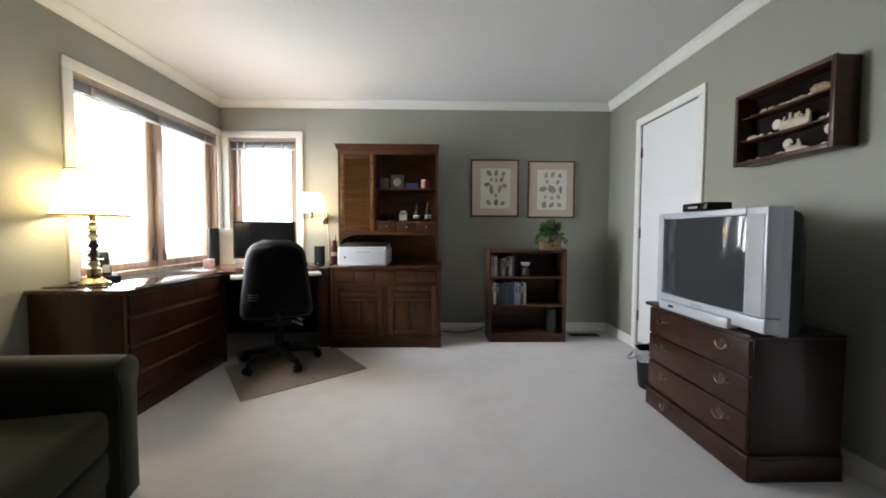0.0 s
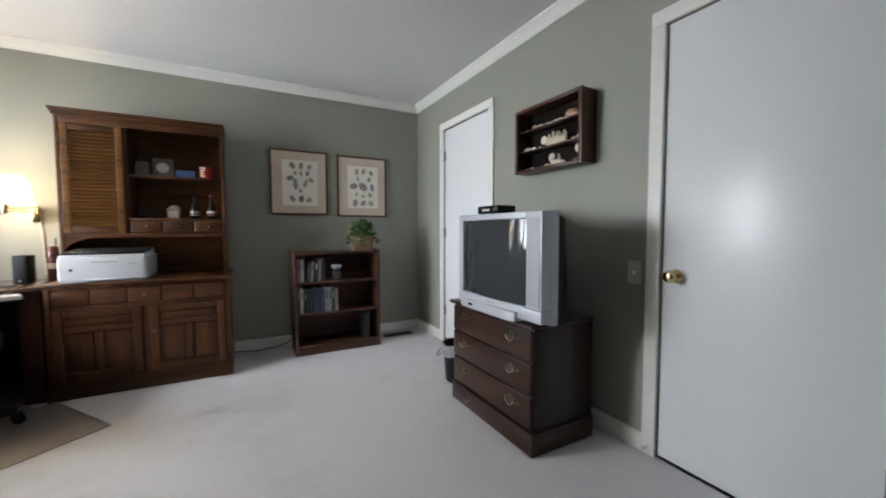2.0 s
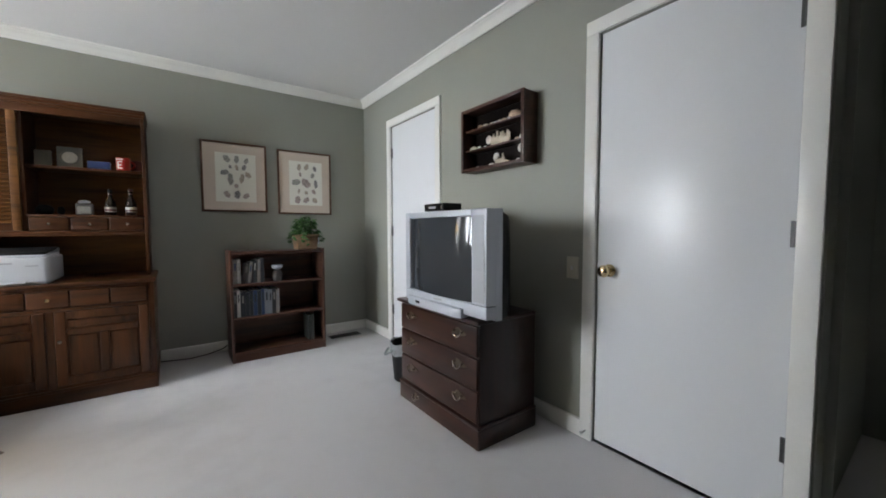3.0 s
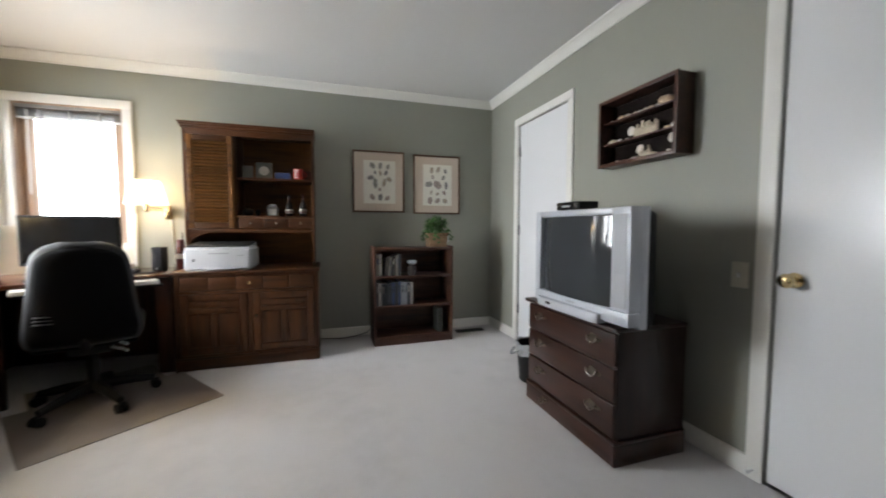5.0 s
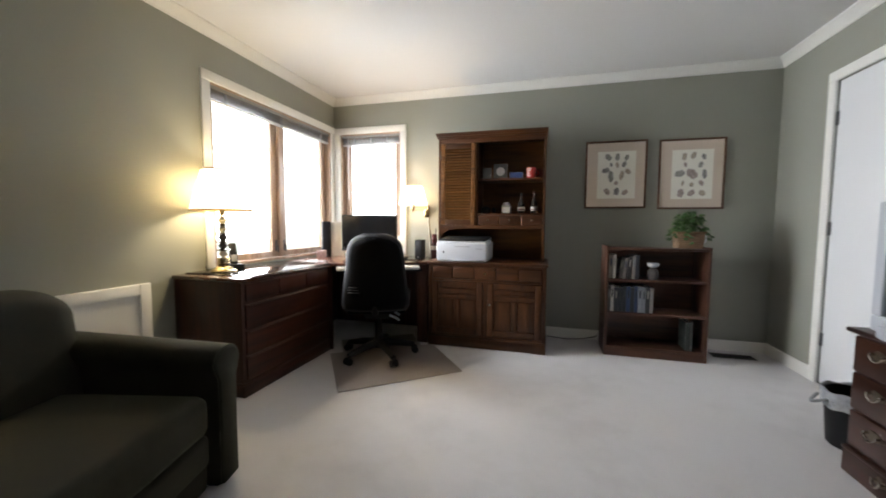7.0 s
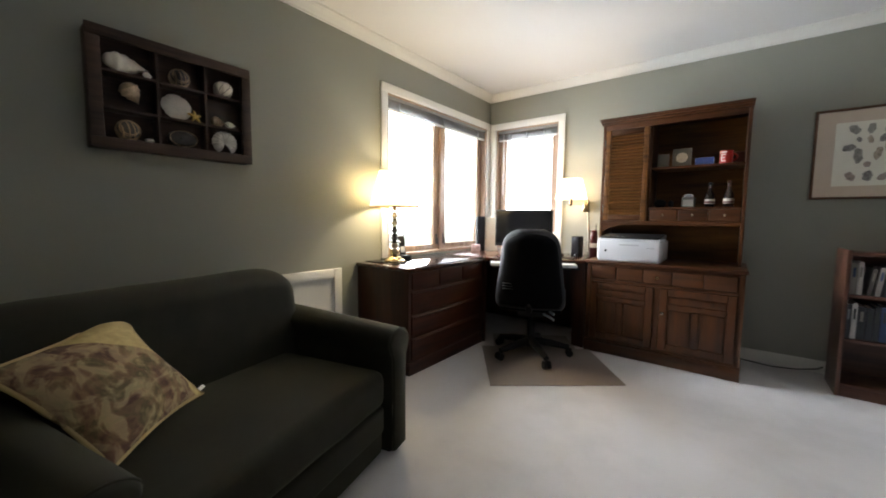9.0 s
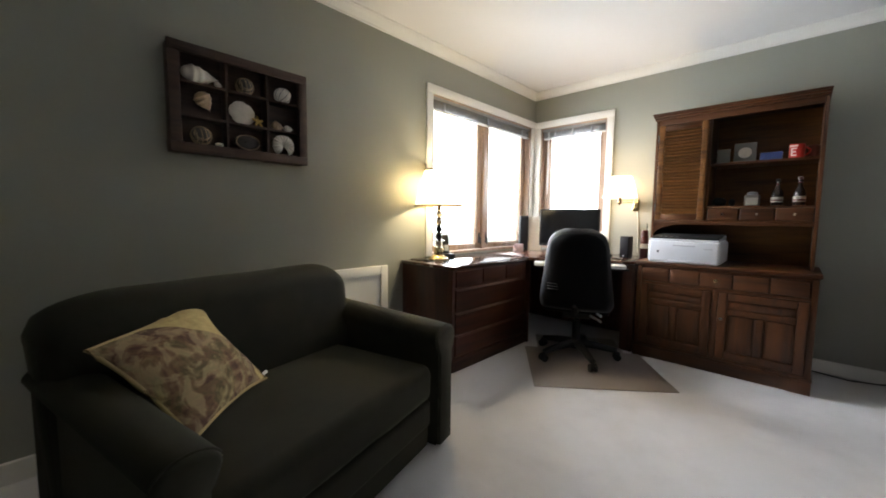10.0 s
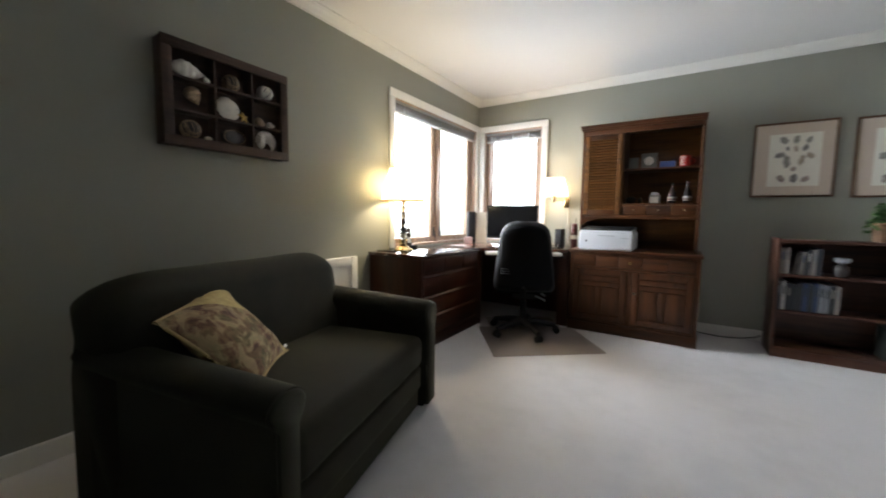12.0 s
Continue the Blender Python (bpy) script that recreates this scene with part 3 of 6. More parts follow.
for k in range(14):
    part("slat", box(-0.140 + k * 0.0205, -0.128 + k * 0.0205, -0.040, 0.040, 0.006, 0.009, 0), M_BLACK, vent)
panel = thing("wall_panel", pose(WEST, 1.55, 0, 0, 0, FACE_E), "white framed access panel low on the wall", "wall panel", kind="structure")
part("panel_board", box(0.05, 0.75, -0.012, 0, 0.13, 0.67, 0), M_TRIM, panel)
for a, b, c, d in ((0, 0.064, 0.08, 0.72), (0.736, 0.80, 0.08, 0.72), (0.0645, 0.7355, 0.656, 0.72), (0.0645, 0.7355, 0.08, 0.144)):
    part("border", box(a, b, -0.026, 0, c, d, 0.005), M_TRIM, panel)


# ---- furniture ----
def drawer_front(parent, x0, x1, z0, z1, wood_mat, y=0.0, lip=0.010):
    d = part("drawer_front", box(x0, x1, y - lip, y + 0.004, z0, z1, 0.006, 3), wood_mat, parent)
    return d


def bail_handle(parent, x, z, y, mat, w=0.075):
    """A brass plate with two posts and a hanging bail."""
    bm = shape()
    out = []
    for k in range(28):
        a = 2 * math.pi * k / 28
        rr = 1 + 0.20 * math.cos(4 * a)
        out.append((x + w * 0.5 * rr * math.cos(a), z + 0.021 * (1 + 0.25 * math.cos(3 * a)) * math.sin(a)))
    prism([(px, -pz) for px, pz in out], 0, 0.0025, into=bm, m=pose(0, y, 0, 90, 0, 0) @ Matrix.Diagonal((1, -1, 1, 1)))
    bmesh.ops.recalc_face_normals(bm, faces=bm.faces)
    part("handle_plate", bm, M_DARKBRASS, parent, "tarnished brass back plate")
    bm = shape()
    for s in (-1, 1):
        tube([(x + s * w * 0.33, y, z + 0.006), (x + s * w * 0.33, y - 0.018, z + 0.006)], 0.006, 8, into=bm)
    arc = [(x - w * 0.33 * math.cos(math.pi * k / 10), y - 0.018 - 0.004 * math.sin(math.pi * k / 10), z + 0.006 - 0.024 * math.sin(math.pi * k / 10)) for k in range(11)]
    tube(arc, 0.0042, 8, into=bm)
    bmesh.ops.recalc_face_normals(bm, faces=bm.faces)
    return part("bail", bm, mat, parent, "brass bail pull")


# chest of drawers under the television
W, D, H = 0.77, 0.415, 0.645
dr = thing("dresser", pose(1.77, 2.71, 0, 0, 0, FACE_W), "dark mahogany three-drawer dresser with brass bail handles", "dresser")
part("body", box(0.012, W - 0.012, 0.012, D, 0.085, H - 0.022, 0.003), M_MAHOGZ, dr)
plinth = prism([(0, 0.002), (0.004, -0.008), (W - 0.004, -0.008), (W, 0.002), (W, D), (0, D)], 0.0, 0.10, 0.004)
part("plinth", plinth, M_MAHOG, dr)
part("plinth_moulding", box(-0.002, W + 0.002, -0.011, D, 0.1005, 0.116, 0.006, 3), M_MAHOG, dr)
# top in the darker upright wood: shade behind the television put into its colour
part("top", box(-0.014, W + 0.006, -0.020, D - 0.012, H - 0.0215, H, 0.009, 3), M_MAHOGZ, dr, "polished dresser top")
zs = [0.122, 0.290, 0.455, 0.617]
for i in range(3):
    df = drawer_front(dr, 0.018, W - 0.018, zs[i] + 0.005, zs[i + 1] - 0.004, M_MAHOG, 0.010, 0.014)
    for hx in (0.155, W - 0.155):
        bail_handle(df, hx, (zs[i] + zs[i + 1]) / 2 + 0.022, -0.004, M_OLDBRASS, 0.092)
bail_handle(dr, 0.205, 0.066, -0.008, M_OLDBRASS, 0.055)

# television, front at y=0
tv = thing("television", pose(1.748, 2.580, H, 0, 0, FACE_W), "silver boxy tube television with a dark screen", "television")
TW, TH = 0.722, 0.538
front = shape()
box(0, TW, 0.0500, 0.090, 0.012, TH, 0.003, 2, into=front)
part("housing", front, M_SILVER, tv)
bez = shape()
for a, b, c, d in ((0.0, 0.048, 0.085, TH), (TW - 0.108, TW, 0.085, TH), (0.048, TW - 0.108, TH - 0.034, TH), (0.0, TW, 0.022, 0.085)):
    box(a + 0.0005, b - 0.0005, -0.012, 0.060, c + 0.0005, d - 0.0005, 0.007, 3, into=bez)
part("bezel", bez, M_SILVER, tv)
scr = shape()
NX, NZ = 24, 16
sv = [[scr.verts.new((0.046 + (TW - 0.152) * i / NX, 0.022 - 0.030 * (1 - abs(2 * i / NX - 1) ** 3) - 0.008 * (1 - abs(2 * j / NZ - 1) ** 3), 0.083 + (TH - 0.115) * j / NZ)) for j in range(NZ + 1)] for i in range(NX + 1)]
for i in range(NX):
    for j in range(NZ):
        scr.faces.new((sv[i][j], sv[i + 1][j], sv[i + 1][j + 1], sv[i][j + 1]))
bmesh.ops.recalc_face_normals(scr, faces=scr.faces)
part("screen", scr, M_CRT, tv, "dark curved picture tube glass")
grille = part("speaker_grille", box(TW - 0.092, TW - 0.014, -0.0155, -0.010, 0.10, TH - 0.03, 0.002), M_SILVER2, tv, "perforated silver speaker grille")
for k in range(26):
    part("grille_rib", box(TW - 0.088, TW - 0.018, -0.0170, -0.0150, 0.250 + k * 0.0098, 0.2545 + k * 0.0098, 0), M_GREYPL, grille)
lip = prism([(0.055, 0.02), (0.055, -0.030), (0.10, -0.044), (TW - 0.21, -0.044), (TW - 0.165, -0.030), (TW - 0.165, 0.02)], 0.004, 0.052, 0.006)
part("control_panel", lip, M_SILVER, tv)
part("brand_plate", box(0.30, 0.372, -0.0145, -0.010, 0.060, 0.070, 0.001), M_GREYPL, tv)
part("power_button", box(0.165, 0.205, -0.048, -0.042, 0.024, 0.038, 0.003), M_BLACK, tv)
part("foot", box(0.12, TW - 0.14, 0.03, 0.22, 0.0, 0.014, 0.004), M_BLACK, tv)
backs = shape()
r0 = [(0.006, 0.080, 0.014), (TW - 0.006, 0.080, 0.014), (TW - 0.006, 0.080, TH - 0.006), (0.006, 0.080, TH - 0.006)]
r1 = [(0.022, 0.150, 0.014), (TW - 0.022, 0.150, 0.014), (TW - 0.022, 0.150, TH - 0.026), (0.022, 0.150, TH - 0.026)]
r2 = [(0.22, 0.37, 0.012), (TW - 0.22, 0.37, 0.012), (TW - 0.22, 0.37, TH - 0.19), (0.22, 0.37, TH - 0.19)]
vs = [[backs.verts.new(p) for p in r] for r in (r0, r1, r2)]
for a, b in zip(vs, vs[1:]):
    for k in range(4):
        backs.faces.new((a[k], a[(k + 1) % 4], b[(k + 1) % 4], b[k]))
backs.faces.new(vs[2])
backs.faces.new(vs[0][::-1])
bmesh.ops.recalc_face_normals(backs, faces=backs.faces)
bmesh.ops.bevel(backs, geom=list(backs.edges), offset=0.012, segments=3, profile=0.5, affect="EDGES", clamp_overlap=True)
part("tube_cover", backs, M_BLACK, tv, "black plastic back cover")
stb = thing("cable_box", pose(1.80, 2.470, H + TH, 0, 0, FACE_W), "flat black cable receiver on the television", "receiver")
part("case", box(0, 0.190, 0.006, 0.13, 0.006, 0.050, 0.004), M_BLACK, stb)
part("front_panel", box(0.003, 0.187, 0, 0.0055, 0.008, 0.048, 0.002), M_GLOSS, stb)
part("display", box(0.05, 0.12, -0.001, 0.001, 0.020, 0.032, 0), M_GREYPL, stb)
for fx in (0.03, 0.160):
    for fy in (0.03, 0.11):
        part("foot", box(fx - 0.01, fx + 0.01, fy - 0.01, fy + 0.01, 0, 0.007, 0.002), M_BLACK, stb)

# low chest beside the west window
CW, CD, CH = 0.945, 0.535, 0.745
ch = thing("desk_chest", pose(-1.305, 2.505, 0, 0, 0, FACE_E), "reddish brown wooden drawer chest forming a desk wing", "chest")
part("body", box(0.006, CW, 0.010, CD, 0.075, CH - 0.026, 0.003), M_CHERRYZ, ch)
part("plinth", box(0.0, CW, -0.004, CD, 0.0, 0.075, 0.005), M_CHERRY, ch)
part("plinth_moulding", box(-0.002, CW, -0.008, CD, 0.0755, 0.090, 0.005), M_CHERRY, ch)
part("top", box(-0.014, CW + 0.003, -0.020, CD, CH - 0.0255, CH, 0.007, 3), M_DESKTOP, ch, "polished reddish brown top")
rows_z = [0.10, 0.26, 0.42, 0.585, 0.712]
for i in range(3):
    d0 = drawer_front(ch, 0.03, CW - 0.02, rows_z[i] + 0.006, rows_z[i + 1] - 0.006, M_CHERRY, 0.008, 0.012)
    part("groove_rail", box(0.045, CW - 0.035, -0.012, -0.003, rows_z[i + 1] - 0.026, rows_z[i + 1] - 0.014, 0.004, 3), M_CHERRY, d0)
for i in range(3):
    a = 0.03 + i * (CW - 0.05) / 3
    drawer_front(ch, a + 0.003, a + (CW - 0.05) / 3 - 0.003, rows_z[3] + 0.012, rows_z[4] - 0.006, M_CHERRY, 0.008, 0.012)
part("desk_cover", box(0.075, CW + 0.002, -0.012, CD - 0.01, CH + 0.0005, CH + 0.006, 0.002), M_DESKGLASS, ch, "thin dark glossy cover sheet on the top")

# corner desk between the chest and the hutch
cd = thing("corner_desk", pose(0, 0, 0), "reddish brown corner desk with a pull-out keyboard tray", "desk")
outline = [(-1.835, 3.455), (-1.285, 3.455), (-0.560, 3.842), (-0.556, 4.405), (-1.835, 4.405)]
part("top", prism(outline, CH - 0.026, CH, 0.005), M_DESKTOP, cd, "polished reddish brown top")
part("side_panel", box(-1.83, -1.29, 3.462, 3.482, 0, CH - 0.027, 0.002), M_CHERRYZ, cd)
part("side_panel", box(-0.582, -0.562, 3.855, 4.40, 0, CH - 0.027, 0.002), M_CHERRYZ, cd)
part("back_panel", box(-1.80, -0.585, 4.375, 4.395, 0.0, CH - 0.027, 0.002), M_CHERRYZ, cd)
part("back_panel", box(-1.825, -1.805, 3.485, 4.39, 0.0, CH - 0.027, 0.002), M_CHERRYZ, cd)
part("leg_post", box(-0.66, -0.583, 3.86, 3.94, 0, CH - 0.027, 0.003), M_CHERRYZ, cd)
du = Vector((0.725, 0.387, 0)).normalized()
ang = math.degrees(math.atan2(du.y, du.x))
tray = part("keyboard_tray", box(0.03, 0.74, -0.10, 0.34, 0.670, 0.687, 0.003, m=pose(-1.275, 3.50, 0, 0, 0, ang)), M_BLACK, cd, "black keyboard tray")
single("keyboard", box(0.012, 0.715, -0.120, 0.075, 0.6875, 0.7165, 0.008, m=pose(-1.275, 3.50, 0, 0, 0, ang)), M_WHITEPL, Matrix(), "white wide keyboard on the pull-out tray", "keyboard")

# hutch
HW, HD, HC = 1.025, 0.575, 0.757
hu = thing("hutch", pose(-0.545, 3.835, 0), "brown wooden hutch with louvred door and open shelves", "hutch")
part("plinth", prism([(0, 0), (0, -0.010), (0.09, -0.010), (0.13, 0.0), (HW - 0.13, 0.0), (HW - 0.09, -0.010), (HW, -0.010), (HW, HD), (0, HD)], 0.0, 0.082, 0.003), M_OAK, hu)
part("plinth_moulding", box(-0.003, HW + 0.003, -0.014, HD, 0.0825, 0.098, 0.006, 3), M_OAK, hu)
part("base_body", box(0.005, HW - 0.005, 0.014, HD, 0.098, HC - 0.026, 0.003), M_OAKZ, hu)
part("counter", box(-0.008, HW + 0.008, -0.018, HD, HC - 0.0255, HC, 0.007, 3), M_OAK, hu, "wooden counter edge worn lighter")
face = shape()
for a, b, c, d in ((0.005, 0.035, 0.098, 0.731), (HW - 0.035, HW - 0.005, 0.098, 0.731), (0.495, 0.53, 0.098, 0.585), (0.0355, HW - 0.0355, 0.585, 0.604), (0.0355, HW - 0.0355, 0.715, 0.731), (0.0355, 0.4945, 0.098, 0.115), (0.5305, HW - 0.0355, 0.098, 0.115)):
    box(a, b, 0.0, 0.0138, c, d, 0.002, into=face)
part("face_frame", face, M_OAKZ, hu)
for i in range(5):
    a = 0.04 + i * (HW - 0.08) / 5
    f = drawer_front(hu, a + 0.003, a + (HW - 0.08) / 5 - 0.003, 0.608, 0.711, M_OAK, 0.004, 0.010)
    if i == 2:
        bm = lathe([(0.008, 0), (0.006, 0.008), (0.012, 0.014), (0.011, 0.020), (0.002, 0.023)], 16, m=pose(HW / 2, -0.006, 0.660, 90, 0, 0))
        part("knob", bm, M_BRASS, f, "small brass knob")


def panel_door(parent, x0, x1, z0, z1, name="door"):
    d = part(name, box(x0, x1, 0.004, 0.0135, z0, z1, 0.002), M_OAKZ, parent)
    s = 0.052
    zc = z1 - 0.13
    for a, b, c, e in ((x0, x0 + s, z0, z1), (x1 - s, x1, z0, z1), (x0 + s, x1 - s, z1 - s, z1), (x0 + s, x1 - s, z0, z0 + s), (x0 + s, x1 - s, zc - 0.02, zc + 0.02), ((x0 + x1) / 2 - 0.022, (x0 + x1) / 2 + 0.022, z0 + s, zc - 0.02)):
        part("rail", box(a + 0.0004, b - 0.0004, -0.008, 0.006, c + 0.0004, e - 0.0004, 0.005, 3), M_OAKZ, d)
    mid = (x0 + x1) / 2
    for a, b, c, e in ((x0 + s, x1 - s, zc + 0.02, z1 - s), (x0 + s, mid - 0.022, z0 + s, zc - 0.02), (mid + 0.022, x1 - s, z0 + s, zc - 0.02)):
        part("raised_panel", box(a + 0.010, b - 0.010, -0.002, 0.006, c + 0.008, e - 0.008, 0.004, 2), M_OAKZ, d)
    return d


panel_door(hu, 0.038, 0.492, 0.118, 0.582)
right_door = panel_door(hu, 0.533, HW - 0.038, 0.118, 0.582)
bm = lathe([(0.008, 0), (0.006, 0.008), (0.012, 0.014), (0.011, 0.020), (0.002, 0.023)], 16, m=pose(0.556, -0.008, 0.40, 90, 0, 0))
part("knob", bm, M_OLDBRASS, right_door)
# upper case: front at UF
UF, UB, UT = 0.245, HD, 1.925
part("upper_side", box(0.020, 0.040, UF, UB, HC, UT - 0.05, 0.002), M_OAKZ, hu)
part("upper_side", box(HW - 0.048, HW - 0.028, UF, UB, HC, UT - 0.05, 0.002), M_OAKZ, hu)
# back panel takes the lightened wood so that the inside looks lit
part("upper_back", box(0.040, HW - 0.048, UB - 0.012, UB - 0.001, HC, UT - 0.05, 0), M_OAK_LIT, hu, "brown back panel with lamplight put into its colour")
part("upper_top", box(0.020, HW - 0.028, UF, UB, UT - 0.0495, UT - 0.03, 0.001), M_OAK, hu)
cor = shape()
for k, (o, z0, z1) in enumerate(((0.004, UT - 0.095, UT - 0.05), (0.012, UT - 0.0495, UT - 0.032), (0.020, UT - 0.0315, UT - 0.014), (0.026, UT - 0.0135, UT))):
    box(0.020 - o, HW - 0.028 + o * 0.35, UF - o, UB, z0, z1, 0.004, into=cor) if k else box(0.041, HW - 0.049, UF - 0.001, UF + 0.018, z0, z1, 0.002, into=cor)
part("cornice", cor, M_OAK, hu)
part("divider", box(0.375, 0.392, UF + 0.02, UB - 0.013, 1.075, UT - 0.05, 0.001), M_OAKZ, hu)
part("shelf", box(0.392, HW - 0.048, UF + 0.055, UB - 0.013, 1.490, 1.508, 0.003), M_OAK, hu)
part("drawer_shelf", box(0.040, HW - 0.048, UF + 0.004, UB - 0.013, 1.062, 1.077, 0.002), M_OAK, hu)
part("drawer_cover", box(0.392, HW - 0.048, UF + 0.01, UB - 0.013, 1.172, 1.186, 0.002), M_OAK, hu)
for i in range(3):
    a = 0.394 + i * 0.1945
    f = drawer_front(hu, a + 0.004, a + 0.190, 1.081, 1.168, M_OAK, UF + 0.012, 0.010)
    bm = lathe([(0.006, 0), (0.005, 0.006), (0.009, 0.011), (0.008, 0.016), (0.002, 0.018)], 14, m=pose(a + 0.097, UF + 0.002, 1.125, 90, 0, 0))
    part("knob", bm, M_OLDBRASS, f)
# arched valance under the louvred door
val = [(0.041, 1.0615), (0.041, 0.96)]
val += [(0.041 + 0.33 * k / 14, 0.985 + 0.060 * math.sin(math.pi * min(1, k / 7) / 2)) for k in range(1, 15)]
val += [(HW - 0.049, 1.045), (HW - 0.049, 1.0615)]
vb = prism(val, 0, 0.014)
bmesh.ops.transform(vb, matrix=pose(0, UF + 0.020, 0, 90, 0, 0), verts=vb.verts)
bmesh.ops.recalc_face_normals(vb, faces=vb.faces)
part("valance", vb, M_OAK, hu)
# louvred door
lx0, lx1, lz0, lz1 = 0.043, 0.373, 1.080, UT - 0.097
ld = part("louvred_door", merge(box(lx0, lx0 + 0.042, UF - 0.004, UF + 0.016, lz0, lz1, 0.003), box(lx1 - 0.042, lx1, UF - 0.004, UF + 0.016, lz0, lz1, 0.003)), M_OAK_LIT, hu, "louvred door in lighter brown wood, partly lamplight put into the colour")
for za, zb in ((lz1 - 0.045, lz1), (lz0, lz0 + 0.045)):
    part("door_rail", box(lx0 + 0.0425, lx1 - 0.0425, UF - 0.003, UF + 0.015, za, zb, 0.003), M_OAK, ld)
part("door_backing", box(lx0 + 0.03, lx1 - 0.03, UF + 0.0165, UF + 0.020, lz0 + 0.02, lz1 - 0.02, 0), M_OAK, ld)
NS = 26
pitch_s = (lz1 - lz0 - 0.09) / NS
slat_mesh = None
for i in range(NS):
    z = lz0 + 0.045 + (i + 0.5) * pitch_s
    if slat_mesh is None:
        s0 = part("slat", box(lx0 + 0.0425, lx1 - 0.0425, -0.016, 0.016, -0.0028, 0.0028, 0.0015, 1), M_OAK_LIT, ld)
        slat_mesh = s0.data
    else:
        s0 = new("slat", slat_mesh)
        s0.parent = ld
    s0.matrix_basis = pose(0, UF + 0.004, z, 38, 0, 0)
for z in (lz0 + 0.1, lz1 - 0.1):
    part("hinge", box(lx0 - 0.006, lx0 + 0.003, UF - 0.009, UF - 0.003, z - 0.03, z + 0.03, 0.002), M_DARKMETAL, ld)

# bookcase
BW, BD, BH = 0.755, 0.30, 0.915
bk = thing("bookcase", pose(0.950, 3.990, 0), "low dark walnut bookcase with three half-empty shelves", "bookcase")
part("side_panel", box(0, 0.020, 0, BD, 0, BH, 0.003), M_WALNUTZ, bk)
part("side_panel", box(BW - 0.020, BW, 0, BD, 0, BH, 0.003), M_WALNUTZ, bk)
part("top_board", box(0.0205, BW - 0.0205, 0.002, BD, BH - 0.034, BH - 0.014, 0.002), M_WALNUT, bk)
for z in (0.082, 0.366, 0.642):
    part("shelf", box(0.0205, BW - 0.0205, 0.006, BD - 0.008, z - 0.018, z, 0.002), M_WALNUT, bk)
part("kick_board", box(0.0205, BW - 0.0205, 0.004, 0.022, 0, 0.0635, 0.002), M_WALNUT, bk)
part("back_board", box(0.0205, BW - 0.0205, BD - 0.0075, BD, 0.02, BH - 0.035, 0), M_WALNUT, bk)

# sofa: x from the near arm to the far arm, y from front to back
so = thing("sofa", pose(-0.481, 0.711, 0, 0, 0, 104.5), "dark olive velvet two-seat sofa with rolled arms", "sofa")
SL, SD = 1.27, 0.80


def soft_box(x0, x1, y0, y1, z0, z1, r, puff=0.0, seg=6, cuts=0):
    bm = box(x0, x1, y0, y1, z0, z1, r, seg)
    if cuts:
        bmesh.ops.subdivide_edges(bm, edges=[e for e in bm.edges if e.calc_length() > 0.12], cuts=cuts, use_grid_fill=True)
    cx, cy, cz = (x0 + x1) / 2, (y0 + y1) / 2, (z0 + z1) / 2
    for v in bm.verts:
        a, b, c = (v.co.x - cx) / (x1 - x0) * 2, (v.co.y - cy) / (y1 - y0) * 2, (v.co.z - cz) / (z1 - z0) * 2
        v.co.z += puff * (1 - a * a) * (1 - b * b) * (1 if c > 0 else 0)
        v.co += 0.004 * noise.noise_vector(v.co * 6)
    return bm


def arm_section(x0, x1, top):
    """The outline of an arm, from the inner foot over the roll to the outer foot."""
    half, cx = (x1 - x0) / 2, (x0 + x1) / 2
    sec = [(x0 + 0.012, 0.03), (x0 + 0.014, 0.25), (x0 + 0.010, top - 1.75 * half), (x0 - 0.006, top - 1.40 * half)]
    for k in range(13):
        a = math.pi - math.pi * k / 12
        sec.append((cx + (half + 0.020) * math.cos(a), top - half * 0.8 + half * 0.8 * math.sin(a)))
    return sec + [(x1 + 0.006, top - 1.40 * half), (x1 - 0.010, top - 1.75 * half), (x1 - 0.014, 0.25), (x1 - 0.012, 0.03)]


def sofa_arm(x0, x1):
    """A padded arm with a rolled, sloping top and a rounded front."""
    bm = shape()
    rows, cx = 16, (x0 + x1) / 2
    fronts = ((-0.005, 0.84, 0.965), (-0.001, 0.92, 0.982), (0.008, 0.965, 0.993), (0.024, 0.990, 0.999))
    rings = []
    for j in range(rows + 1):
        t = max(0.0, (j - 3) / (rows - 3))
        y, pinch, rise = fronts[j] if j < 4 else (0.022 + t * (SD - 0.082), 1.0, 1.0)
        rings.append([bm.verts.new((cx + (x - cx) * pinch, y, 0.03 + (z - 0.03) * rise)) for x, z in arm_section(x0, x1, 0.585 + 0.05 * t)])
    k = len(rings[0])
    for a, b in zip(rings, rings[1:]):
        for i in range(k):
            bm.faces.new((a[i], a[(i + 1) % k], b[(i + 1) % k], b[i]))
    bm.faces.new(rings[0])
    bm.faces.new(rings[-1][::-1])
    bmesh.ops.recalc_face_normals(bm, faces=bm.faces)
    return bm


for ax0, ax1 in ((0.066, 0.170), (SL - 0.125, SL + 0.010)):
    part("arm", sofa_arm(ax0, ax1), M_VELVET, so, smooth=65)
    mid_x = (ax0 + ax1) / 2
    part("piping", tube([(mid_x + (x - mid_x) * 0.965, 0.008, 0.03 + (z - 0.03) * 0.993) for x, z in arm_section(ax0, ax1, 0.585)], 0.0032, 8), M_VELVET, so)
part("base", soft_box(0.14, SL - 0.14, 0.035, SD - 0.06, 0.03, 0.225, 0.02), M_VELVET, so)
part("front_rail", soft_box(0.15, SL - 0.15, 0.018, 0.10, 0.14, 0.262, 0.022, 0, 5), M_VELVET, so)
